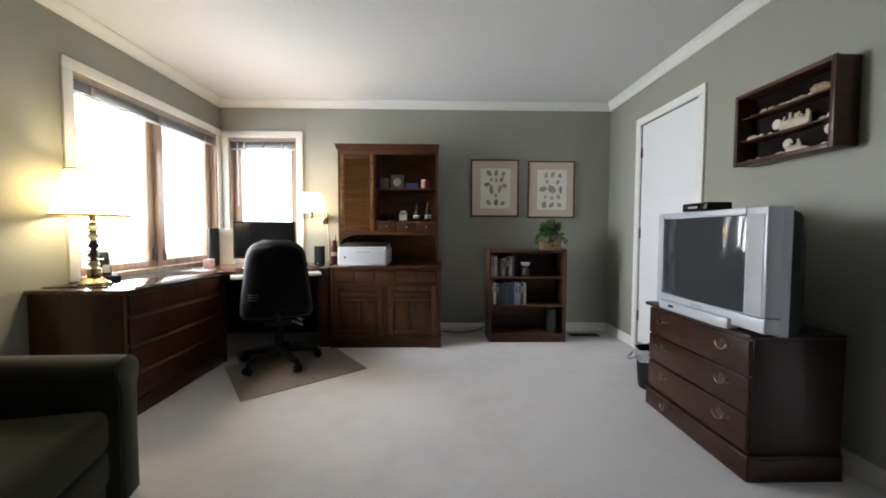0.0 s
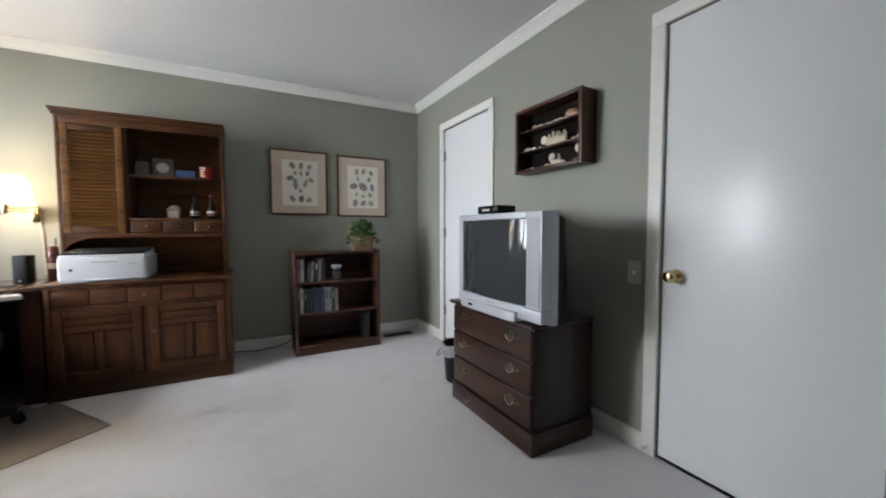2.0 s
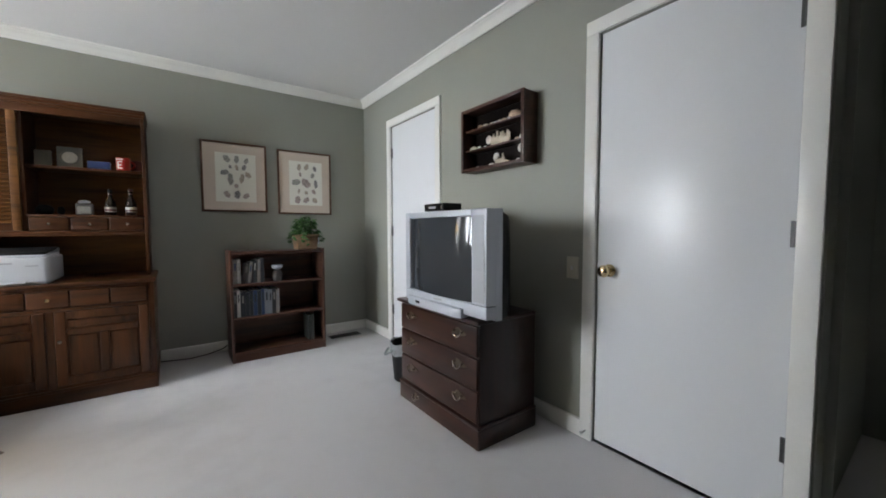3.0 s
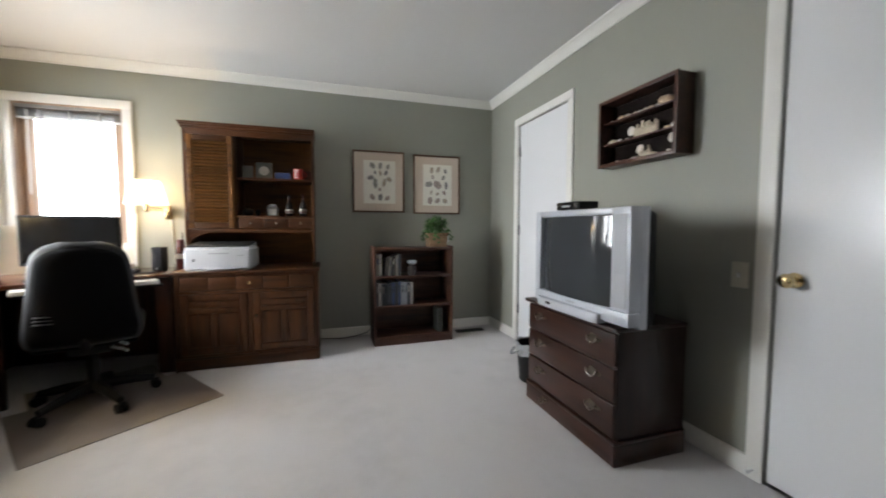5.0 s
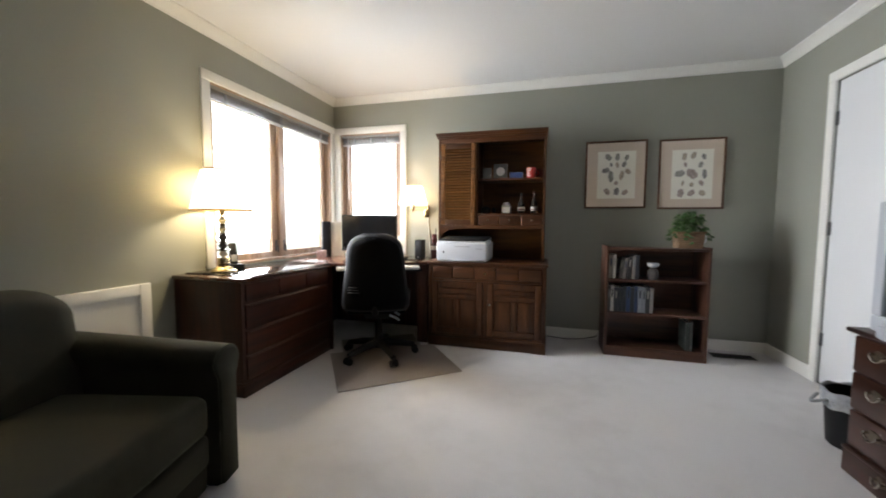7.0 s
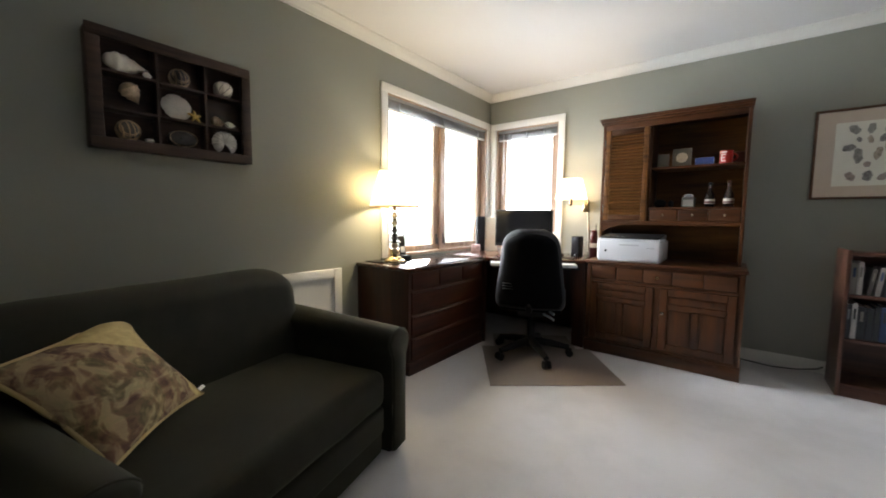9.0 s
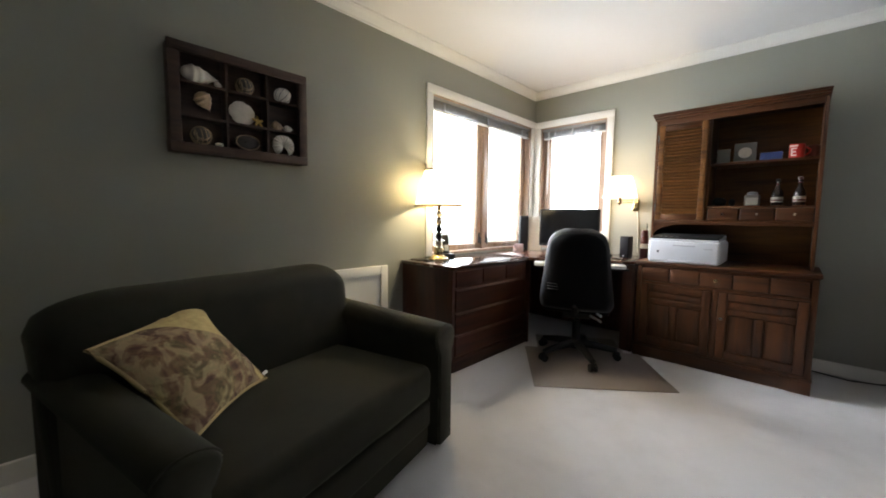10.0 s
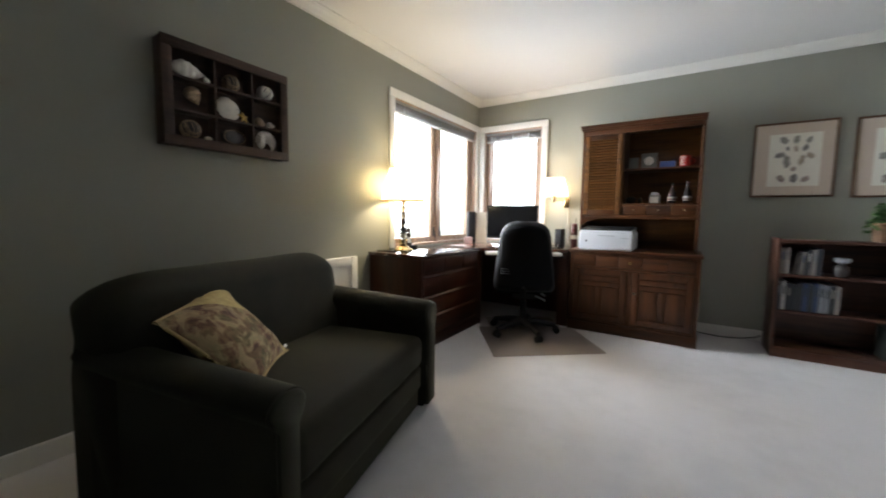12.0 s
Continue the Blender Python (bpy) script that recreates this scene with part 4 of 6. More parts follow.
part("seat_cushion", soft_box(0.158, SL - 0.158, 0.002, 0.61, 0.266, 0.430, 0.045, 0.020, 6, 6), M_VELVET, so, "single flat velvet seat cushion")


def sofa_back():
    """Tall upholstered back with rounded shoulders, leaning back."""
    bm = shape()
    x0, x1, n = 0.046, SL - 0.072, 40
    rings = []
    for i in range(n + 1):
        t = i / n
        x = x0 + (x1 - x0) * t
        e = min(t, 1 - t) * (x1 - x0)
        turn, fall = (0.24, 0.095) if t < 0.5 else (0.17, 0.10)
        drop = 0.0 if e > turn else fall * (1 - math.sqrt(max(0, 1 - (1 - e / turn) ** 2)))
        thin = 1.0 if e > 0.07 else 0.55 + 0.45 * math.sqrt(max(0, 1 - (1 - e / 0.07) ** 2))
        top = 0.835 - drop
        sec = []
        for k in range(15):
            a = math.pi * k / 14
            sec.append((0.690 - 0.115 * thin * math.cos(a), top - 0.085 + 0.085 * math.sin(a)))
        sec = [(0.535 + 0.04 * (1 - thin), 0.22), (0.555 + 0.04 * (1 - thin), 0.50)] + sec + [(0.815, 0.50), (0.825, 0.05), (0.63, 0.05)]
        tuck = 0.034 * max(0.0, 1 - t * 8)
        rings.append([bm.verts.new((x + tuck * min(1.0, max(0.0, (0.74 - z) / 0.14)), y, z)) for y, z in sec])
    k = len(rings[0])
    for a, b in zip(rings, rings[1:]):
        for i in range(k):
            bm.faces.new((a[i], a[(i + 1) % k], b[(i + 1) % k], b[i]))
    bm.faces.new(rings[0])
    bm.faces.new(rings[-1][::-1])
    bmesh.ops.recalc_face_normals(bm, faces=bm.faces)
    for v in bm.verts:
        v.co += 0.005 * noise.noise_vector(v.co * 4)
    return bm


part("backrest", sofa_back(), M_VELVET, so, smooth=60)
for lx in (0.06, SL - 0.06):
    for ly in (0.06, SD - 0.12):
        part("foot", box(lx - 0.025, lx + 0.025, ly - 0.025, ly + 0.025, 0, 0.035, 0.004), M_BLACK, so)

# office chair
oc = thing("office_chair", pose(-0.84, 3.43, 0.006, 0, 0, 20), "black high-back swivel office chair on castors", "chair")
part("hub", lathe([(0.034, 0.07), (0.042, 0.085), (0.042, 0.125), (0.030, 0.14)], 20), M_BLACK, oc)
for k in range(5):
    a = math.radians(-135 + 72 * k)
    c, s = math.cos(a), math.sin(a)
    leg = tube([(0.03 * c, 0.03 * s, 0.110), (0.15 * c, 0.15 * s, 0.100), (0.295 * c, 0.295 * s, 0.072)], [0.032, 0.028, 0.021], 10)
    lg = part("leg", leg, M_BLACK, oc)
    cast = shape()
    for off in (-0.018, 0.018):
        tube([(0.30 * c - s * (off - 0.008), 0.30 * s + c * (off - 0.008), 0.028), (0.30 * c - s * (off + 0.008), 0.30 * s + c * (off + 0.008), 0.028)], 0.028, 18, into=cast)
    box(-0.022, 0.022, -0.010, 0.010, 0.030, 0.066, 0.006, into=cast, m=pose(0.298 * c, 0.298 * s, 0, 0, 0, math.degrees(a)))
    part("castor", cast, M_BLACK, lg)
part("gas_lift", lathe([(0.030, 0.13), (0.030, 0.29), (0.019, 0.29), (0.019, 0.345)], 20), M_BLACK, oc)
part("mechanism", box(-0.10, 0.10, -0.15, 0.11, 0.335, 0.3875, 0.012, 3), M_BLACK, oc)
part("lever", tube([(0.06, -0.02, 0.40), (0.16, -0.03, 0.395), (0.21, -0.04, 0.375)], 0.007, 8), M_DARKMETAL, oc)
part("seat", soft_box(-0.255, 0.255, -0.235, 0.27, 0.428, 0.520, 0.040, 0.012, 6, 4), M_BLACKCLOTH, oc)
part("seat_shell", soft_box(-0.225, 0.225, -0.20, 0.235, 0.388, 0.4275, 0.018, 0, 4), M_SHELLBLACK, oc, "moulded black seat pan")
part("back_bar", tube([(0, -0.12, 0.41), (0, -0.26, 0.41), (0, -0.30, 0.46), (0, -0.30, 0.62)], 0.024, 10), M_BLACK, oc)


def chair_back(wide=1.0, low=0.42, tall=0.585, back=0.0):
    bm = shape()
    nx, nz = 24, 30
    grids = []
    for side in (0, 1):
        g = []
        for i in range(nx + 1):
            u = 2 * i / nx - 1
            col = []
            for j in range(nz + 1):
                w = j / nz
                z = low + tall * w
                half = (0.262 - 0.072 * w) * wide
                if w > 0.74:
                    q = (w - 0.74) / 0.26
                    half *= math.sqrt(max(0.0, 1 - (q ** 3.4) * 0.80))
                if w < 0.12:
                    half *= 0.86 + 0.14 * math.sqrt(w / 0.12)
                edge = max(0.0, 1 - abs(u) ** 4) ** 0.5 * max(0.0, 1 - abs(2 * w - 1) ** 8) ** 0.5
                y = -0.255 - back + 0.040 * u * u - 0.05 * w + (0.028 * edge + 0.006 if side else -0.030 * edge - 0.006)
                col.append(bm.verts.new((u * half, y, z)))
            g.append(col)
        grids.append(g)
    for s, g in enumerate(grids):
        for i in range(nx):
            for j in range(nz):
                q = (g[i][j], g[i + 1][j], g[i + 1][j + 1], g[i][j + 1])
                bm.faces.new(q if s == 0 else q[::-1])
    a, b = grids
    rim = [(i, 0) for i in range(nx)] + [(nx, j) for j in range(nz)] + [(i, nz) for i in range(nx, 0, -1)] + [(0, j) for j in range(nz, 0, -1)]
    for k, (i, j) in enumerate(rim):
        i2, j2 = rim[(k + 1) % len(rim)]
        bm.faces.new((a[i][j], b[i][j], b[i2][j2], a[i2][j2]))
    bmesh.ops.recalc_face_normals(bm, faces=bm.faces)
    return bm


back = part("backrest", chair_back(), M_BLACKCLOTH, oc, "padded black cloth backrest", smooth=50)
shell = part("back_shell", chair_back(0.915, 0.44, 0.535, 0.028), M_SHELLBLACK, oc, "moulded black back cover", smooth=50)
for lz in (0.405, 0.365):
    part("lever", tube([(0.10, -0.14, lz), (0.15, -0.20, lz - 0.006), (0.175, -0.225, lz - 0.016)], 0.009, 8), M_SILVER, oc, "silver adjusting lever")
for k in range(3):
    part("rib", box(-0.19, -0.11, -0.3215, -0.280, 0.572 + k * 0.019, 0.577 + k * 0.019, 0.001), M_DARKMETAL, shell)
# the last four points add a lobe under the desk, darkening the shaded kneehole floor
mat_out = [(-1.243, 3.352), (-0.800, 2.735), (-0.107, 3.300), (-0.500, 3.830), (-0.589, 3.773), (-0.780, 4.070), (-1.343, 3.700), (-1.154, 3.409)]
single("chair_mat", prism(mat_out, 0.0006, 0.006, 0.0015), M_MAT, Matrix(), "thin translucent brown chair mat on the carpet", "chair mat")


# ---- lamps and wall things ----
tl = thing("table_lamp", pose(-1.645, 2.710, CH + 0.006), "lit brass table lamp with a cream pleated shade", "lamp")
part("base", lathe([(0.078, 0), (0.080, 0.006), (0.076, 0.014), (0.058, 0.022), (0.050, 0.032), (0.036, 0.040)], 36), M_BRASS, tl, "round polished brass foot")
z = 0.040
part("stem_block", lathe([(0.034, z), (0.036, z + 0.004), (0.036, z + 0.052), (0.032, z + 0.058)], 28), M_BRASS, tl)
z += 0.058
for k in range(5):
    bead_mat = M_DARKMETAL if k in (1, 2) else M_PALEBRASS
    part("stem_bead", lathe([(0.013, z), (0.021, z + 0.006), (0.029, z + 0.020), (0.026, z + 0.030), (0.015, z + 0.042)], 24), bead_mat, tl, "turned metal bead")
    z += 0.042
    part("stem_disc", lathe([(0.015, z), (0.042, z + 0.003), (0.045, z + 0.008), (0.040, z + 0.012), (0.014, z + 0.015)], 28), M_OLDBRASS, tl, "thin turned brass disc")
    z += 0.015
part("socket", lathe([(0.016, z), (0.018, z + 0.02), (0.018, z + 0.05)], 20), M_BRASS, tl)
part("bulb", ball(0.026, 0.026, 0.034, pose(0, 0, 0.530)), M_CHINA, tl, "frosted glass bulb").visible_shadow = False
sh0, sh1 = 1.160 - CH, 1.425 - CH
NPL = 96
ring = shape()
lo = [ring.verts.new(((0.184 + 0.0016 * (k % 2)) * math.cos(2 * math.pi * k / NPL), (0.184 + 0.0016 * (k % 2)) * math.sin(2 * math.pi * k / NPL), sh0)) for k in range(NPL)]
hi = [ring.verts.new(((0.112 + 0.001 * (k % 2)) * math.cos(2 * math.pi * k / NPL), (0.112 + 0.001 * (k % 2)) * math.sin(2 * math.pi * k / NPL), sh1)) for k in range(NPL)]
for k in range(NPL):
    ring.faces.new((lo[k], lo[(k + 1) % NPL], hi[(k + 1) % NPL], hi[k]))
shade = part("shade", ring, M_SHADE, tl, "glowing cream cloth shade", smooth=80)
for rr, zz in ((0.1855, sh0), (0.113, sh1)):
    part("trim_band", tube([(rr * math.cos(2 * math.pi * k / 48), rr * math.sin(2 * math.pi * k / 48), zz) for k in range(48)], 0.006, 6, closed=True), M_SHADETRIM, shade)
part("finial", lathe([(0.004, sh1 - 0.01), (0.009, sh1 + 0.004), (0.004, sh1 + 0.018)], 12), M_BRASS, tl)
spider = shape()
for k in range(3):
    a = 2 * math.pi * k / 3
    tube([(0, 0, sh1 - 0.006), (0.111 * math.cos(a), 0.111 * math.sin(a), sh1 - 0.002)], 0.0018, 6, into=spider)
part("harp", tube([(0.0, 0, z + 0.03), (0.05, 0, z + 0.07), (0.055, 0, z + 0.15), (0.03, 0, sh1 - 0.03), (0, 0, sh1 - 0.005)], 0.002, 6, into=spider), M_BRASS, tl)

sc = thing("wall_sconce", pose(-0.745, NORTH, 1.21), "lit brass swing-arm wall lamp with a pleated shade", "wall lamp")
part("back_plate", box(-0.028, 0.028, -0.022, 0, -0.055, 0.055, 0.008, 3), M_BRASS, sc)
part("joint", lathe([(0.010, -0.02), (0.012, -0.01), (0.012, 0.05), (0.008, 0.06)], 16, m=pose(0, -0.045, 0)), M_BRASS, sc)
for dz in (0.018, 0.040):
    part("arm", tube([(0, -0.045, dz), (0.055, -0.14, dz), (0.06, -0.16, dz)], 0.005, 8), M_BRASS, sc)
    part("arm", tube([(0.06, -0.16, dz), (-0.02, -0.20, dz), (-0.075, -0.228, dz)], 0.005, 8), M_BRASS, sc)
part("elbow", lathe([(0.009, 0.005), (0.011, 0.02), (0.009, 0.055)], 14, m=pose(0.06, -0.16, 0)), M_BRASS, sc)
part("socket", lathe([(0.010, 0.0), (0.014, 0.02), (0.016, 0.05), (0.016, 0.10)], 16, m=pose(-0.075, -0.228, 0)), M_BRASS, sc)
part("bulb", ball(0.022, 0.022, 0.030, pose(-0.075, -0.228, 0.150)), M_CHINA, sc).visible_shadow = False
ring = shape()
NPL = 80
lo = [ring.verts.new((-0.075 + (0.143 + 0.0016 * (k % 2)) * math.cos(2 * math.pi * k / NPL), -0.228 + (0.143 + 0.0016 * (k % 2)) * math.sin(2 * math.pi * k / NPL), 0.060)) for k in range(NPL)]
hi = [ring.verts.new((-0.075 + (0.092 + 0.0010 * (k % 2)) * math.cos(2 * math.pi * k / NPL), -0.228 + (0.092 + 0.0010 * (k % 2)) * math.sin(2 * math.pi * k / NPL), 0.246)) for k in range(NPL)]
for k in range(NPL):
    ring.faces.new((lo[k], lo[(k + 1) % NPL], hi[(k + 1) % NPL], hi[k]))
part("shade", ring, M_SHADE, sc, "glowing cream pleated shade", smooth=80)
part("cord_cover", tube([(0.012, -0.012, -0.05), (0.022, -0.006, -0.12), (0.030, -0.006, -0.30), (0.032, -0.006, -0.44)], 0.005, 8), M_ALMOND, sc)


def shell_motif(x, z, r, kind):
    """One small printed shell, a thin raised patch."""
    n = 14
    out = []
    for k in range(n):
        a = 2 * math.pi * k / n
        rr = r * (1 + 0.22 * math.sin(kind * 1.7 + 2 * a) + 0.12 * math.sin(5 * a + kind))
        out.append((x + rr * math.cos(a) * (0.75 + 0.25 * math.sin(kind)), z + rr * math.sin(a)))
    return out


INKS = [surface("print_ink", c, 0.8, big=110, fine=420, vary=0.75, relief=0.0) for c in ((0.30, 0.29, 0.26), (0.40, 0.34, 0.27), (0.24, 0.23, 0.22), (0.36, 0.29, 0.26))]


def framed_print(m, w, h, seed, label):
    ob = thing("framed_print", m, label, "picture", "pair of shell prints")
    fr = shape()
    t = 0.016
    for a, b, c, d in ((0, t, 0, h), (w - t, w, 0, h), (t, w - t, h - t, h), (t, w - t, 0, t)):
        box(a, b, -0.024, -0.001, c, d, 0.004, 3, into=fr)
    part("frame", fr, M_FRAME, ob, "thin brown wooden frame")
    part("mat_board", box(t, w - t, -0.012, -0.004, t, h - t, 0), M_MATBOARD, ob)
    px0, px1, pz0, pz1 = w * 0.205, w * 0.825, h * 0.145, h * 0.845
    pr = part("print", box(px0, px1, -0.0135, -0.0122, pz0, pz1, 0), M_PAPER, ob, "cream sheet of engraved shells")
    rng = random.Random(seed)
    pw, ph = px1 - px0, pz1 - pz0
    spots = [(0.28, 0.88, 1), (0.52, 0.88, 1), (0.76, 0.86, 1), (0.36, 0.72, 0.7), (0.52, 0.71, 0.8), (0.70, 0.72, 0.8), (0.22, 0.60, 0.95), (0.80, 0.57, 0.95), (0.36, 0.47, 1.5), (0.64, 0.49, 1.4), (0.50, 0.33, 0.8), (0.27, 0.15, 1), (0.52, 0.15, 1), (0.74, 0.13, 0.9)]
    if seed % 2:
        spots = [(0.30, 0.86, 1), (0.52, 0.88, 1.2), (0.77, 0.85, 1), (0.33, 0.70, 0.7), (0.70, 0.69, 0.8), (0.20, 0.52, 1.2), (0.50, 0.51, 1.6), (0.80, 0.50, 1.2), (0.28, 0.32, 0.8), (0.50, 0.29, 0.8), (0.73, 0.32, 0.8), (0.24, 0.12, 1.1), (0.50, 0.12, 1), (0.76, 0.12, 1.1)]
    for k, (u, v, s) in enumerate(spots):
        motif = prism(shell_motif(px0 + u * pw, pz0 + v * ph, 0.0285 * s, k + seed), 0, 0.0004)
        bmesh.ops.transform(motif, matrix=pose(0, -0.0138, 0, 90, 0, 0), verts=motif.verts)
        bmesh.ops.recalc_face_normals(motif, faces=motif.faces)
        part("motif", motif, INKS[rng.randrange(4)], pr)
    return ob


framed_print(pose(0.802, NORTH, 1.241), 0.516, 0.610, 2, "brown framed shell print with a beige mat")
framed_print(pose(1.412, NORTH, 1.231), 0.510, 0.609, 3, "brown framed shell print with beige mat, above the plant")


# shells
def fan_shell(r, seed=0):
    """A ribbed scallop, standing on its edge, facing -y."""
    bm = shape()
    n, rings = 36, 6
    rows = []
    for j in range(rings + 1):
        t = j / rings
        row = []
        for k in range(n + 1):
            a = math.radians(-62) + math.radians(304) * k / n
            rib = 1 + 0.05 * math.cos(k * math.pi * 0.8) * t
            row.append(bm.verts.new((r * t * rib * math.cos(a), -0.42 * r * math.sin(t * math.pi * 0.85) * (1 + 0.08 * math.cos(k * math.pi * 0.8)), r * 0.36 + r * t * rib * math.sin(a) * 0.95)))
        rows.append(row)
    for a, b in zip(rows, rows[1:]):
        for k in range(n):
            bm.faces.new((a[k], a[k + 1], b[k + 1], b[k]))
    bmesh.ops.remove_doubles(bm, verts=bm.verts, dist=0.0004)
    bmesh.ops.solidify(bm, geom=list(bm.faces), thickness=0.004)
    bmesh.ops.recalc_face_normals(bm, faces=bm.faces)
    low = min(v.co.z for v in bm.verts)
    bmesh.ops.translate(bm, vec=(0, 0, -low), verts=bm.verts)
    return bm


def conch(l, r, seed=0):
    """A whorled shell lying along x."""
    bm = shape()
    n, steps = 20, 26
    rings = []
    for j in range(steps + 1):
        t = j / steps
        env = (math.sin(math.pi * min(1, t * 1.05) ** 0.7) ** 0.8) if 0 < t < 0.95 else 0.06
        env *= 1 + 0.07 * math.sin(t * 30)
        rings.append([bm.verts.new((-l / 2 + l * t, r * env * math.cos(2 * math.pi * k / n) * 0.85, r * 0.9 + r * env * math.sin(2 * math.pi * k / n + 0.5 * t) * (1 + 0.06 * math.cos(2 * math.pi * k / n * 3)))) for k in range(n)])
    for a, b in zip(rings, rings[1:]):
        for k in range(n):
            bm.faces.new((a[k], a[(k + 1) % n], b[(k + 1) % n], b[k]))
    bm.faces.new(rings[0][::-1])
    bm.faces.new(rings[-1])
    bmesh.ops.recalc_face_normals(bm, faces=bm.faces)
    low = min(v.co.z for v in bm.verts)
    bmesh.ops.translate(bm, vec=(0, 0, -low), verts=bm.verts)
    return bm


def urchin(r, flat=0.8):
    bm = shape()
    bmesh.ops.create_uvsphere(bm, u_segments=40, v_segments=16, radius=1)
    for v in bm.verts:
        a = math.atan2(v.co.y, v.co.x)
        k = 1 + 0.035 * math.cos(a * 10)
        v.co = (v.co.x * r * k, v.co.y * r * k, r * flat + v.co.z * r * flat * (1 - 0.1 * (v.co.z > 0.9)))
    return bm


def netted_float(r):
    """A glass ball in a knotted net."""
    ob_bm = shape()
    for tilt in (0, 60, 120):
        for off in (-0.66, -0.22, 0.22, 0.66):
            rr = r * math.sqrt(1 - off * off) * 1.03
            m = pose(0, 0, r * 1.03, 70, tilt, tilt * 1.3)
            pts = [m @ Vector((rr * math.cos(2 * math.pi * k / 24), rr * math.sin(2 * math.pi * k / 24), r * off)) for k in range(24)]
            tube(pts, 0.0017, 6, into=ob_bm, closed=True)
    return ob_bm


def sand_dollar(r):
    bm = lathe([(0.001, 0), (r * 0.9, 0.002), (r, 0.006), (r * 0.9, 0.012), (r * 0.5, 0.017), (0.001, 0.019)], 40)
    for v in bm.verts:
        a = math.atan2(v.co.y, v.co.x)
        q = math.hypot(v.co.x, v.co.y) / r
        if q > 0.3:
            v.co.z += 0.003 * math.cos(5 * a) * q * (1 - q)
            k = 1 - 0.08 * max(0, math.cos(5 * a + 0.6)) ** 8
            v.co.x *= k
            v.co.y *= k
    bmesh.ops.transform(bm, matrix=pose(0, 0, r, 78, 0, 0), verts=bm.verts)
    low = min(v.co.z for v in bm.verts)
    bmesh.ops.translate(bm, vec=(0, 0, -low), verts=bm.verts)
    return bm


def starfish(r):
    out = []
    for k in range(20):
        a = 2 * math.pi * k / 20 + math.pi / 2
        q = (1.0, 0.55, 0.28, 0.55)[k % 4]
        out.append((r * q * math.cos(a), r * q * math.sin(a)))
    bm = prism(out, 0, 0.010, 0.003, 2)
    bmesh.ops.transform(bm, matrix=pose(0, 0, r, 72, 0, 12), verts=bm.verts)
    low = min(v.co.z for v in bm.verts)
    bmesh.ops.translate(bm, vec=(0, 0, -low), verts=bm.verts)
    return bm


# nine-hole box on the west wall: local x along the wall, y into the wall, front at y=0
XW, XH, XD = 0.657, 0.502, 0.098
xb = thing("shadow_box", pose(-1.742, 1.048, 1.368, 0, 0, FACE_E), "weathered brown wooden shadow box with nine shell compartments", "shadow box")
ft = 0.046
part("frame_board", box(0, XW, 0.0, 0.016, 0, ft, 0.003), M_BOX, xb)
part("frame_board", box(0, XW, 0.0, 0.016, XH - ft, XH, 0.003), M_BOX, xb)
part("frame_board", box(0, ft, 0.0005, 0.0155, ft, XH - ft, 0.003), M_BOX, xb)
part("frame_board", box(XW - ft, XW, 0.0005, 0.0155, ft, XH - ft, 0.003), M_BOX, xb)
for a, b, c, d in ((0.004, 0.018, 0.004, XH - 0.004), (XW - 0.018, XW - 0.004, 0.004, XH - 0.004), (0.018, XW - 0.018, 0.004, 0.018), (0.018, XW - 0.018, XH - 0.018, XH - 0.004)):
    part("side_board", box(a, b, 0.0162, XD, c, d, 0.001), M_BOX, xb)
part("back_board", box(0.018, XW - 0.018, XD - 0.008, XD - 0.001, 0.018, XH - 0.018, 0), M_BOX, xb)
inner_w, inner_h = XW - 0.036, XH - 0.036
cells_x = [0.018, 0.018 + inner_w * 0.36, 0.018 + inner_w * 0.68, XW - 0.018]
cells_z = [0.018, 0.018 + inner_h / 3, 0.018 + inner_h * 2 / 3, XH - 0.018]
for x in cells_x[1:3]:
    part("upright_divider", box(x - 0.005, x + 0.005, 0.010, XD - 0.009, 0.019, XH - 0.019, 0.001), M_BOX, xb)
for zc in cells_z[1:3]:
    for i in range(3):
        part("shelf", box(cells_x[i] + 0.0055, cells_x[i + 1] - 0.0055, 0.011, XD - 0.009, zc - 0.005, zc + 0.005, 0.001), M_BOX, xb)


def in_box(col, row, dx=0.0, dy=0.050, turn=0):
    """A place on the floor of a compartment; rows from the top."""
    floor_z = cells_z[2 - row] + (0.005 if row < 2 else 0.0285) + 0.0004
    lo_x, hi_x = max(cells_x[col], ft), min(cells_x[col + 1], XW - ft)
    return pose(-1.742, 1.048, 1.368, 0, 0, FACE_E) @ pose((lo_x + hi_x) / 2 + dx, dy, floor_z, 0, 0, turn)


for col in range(3):
    part("bottom_fillet", box(cells_x[col] + 0.0055, cells_x[col + 1] - 0.0055, 0.0165, XD - 0.009, 0.0182, 0.0463, 0), M_BOX, xb)
G = "shells in the box"
single("conch_shell", conch(0.165, 0.042), M_SHELLWHITE, in_box(0, 0, -0.005, 0.05, 8), "long white conch shell lying in a compartment", "shell", G)
single("small_snail_shell", conch(0.042, 0.014), M_SHELLWHITE, in_box(0, 0, 0.068, 0.028, 20), "small white snail shell beside the conch", "shell", G)
nf = thing("glass_float", in_box(1, 0, 0.0, 0.05), "glass fishing float in a pale knotted net", "glass float", G)
part("ball", ball(0.042, 0.042, 0.042, pose(0, 0, 0.0435)), M_SHELLDARK, nf)
part("net", netted_float(0.042), M_SHELLTAN, nf)
su = thing("sea_urchin", in_box(2, 0, 0.010, 0.045), "white sea urchin shell with thin dark ribs", "shell", G)
part("shell", urchin(0.045, 0.94), M_SHELLWHITE, su)
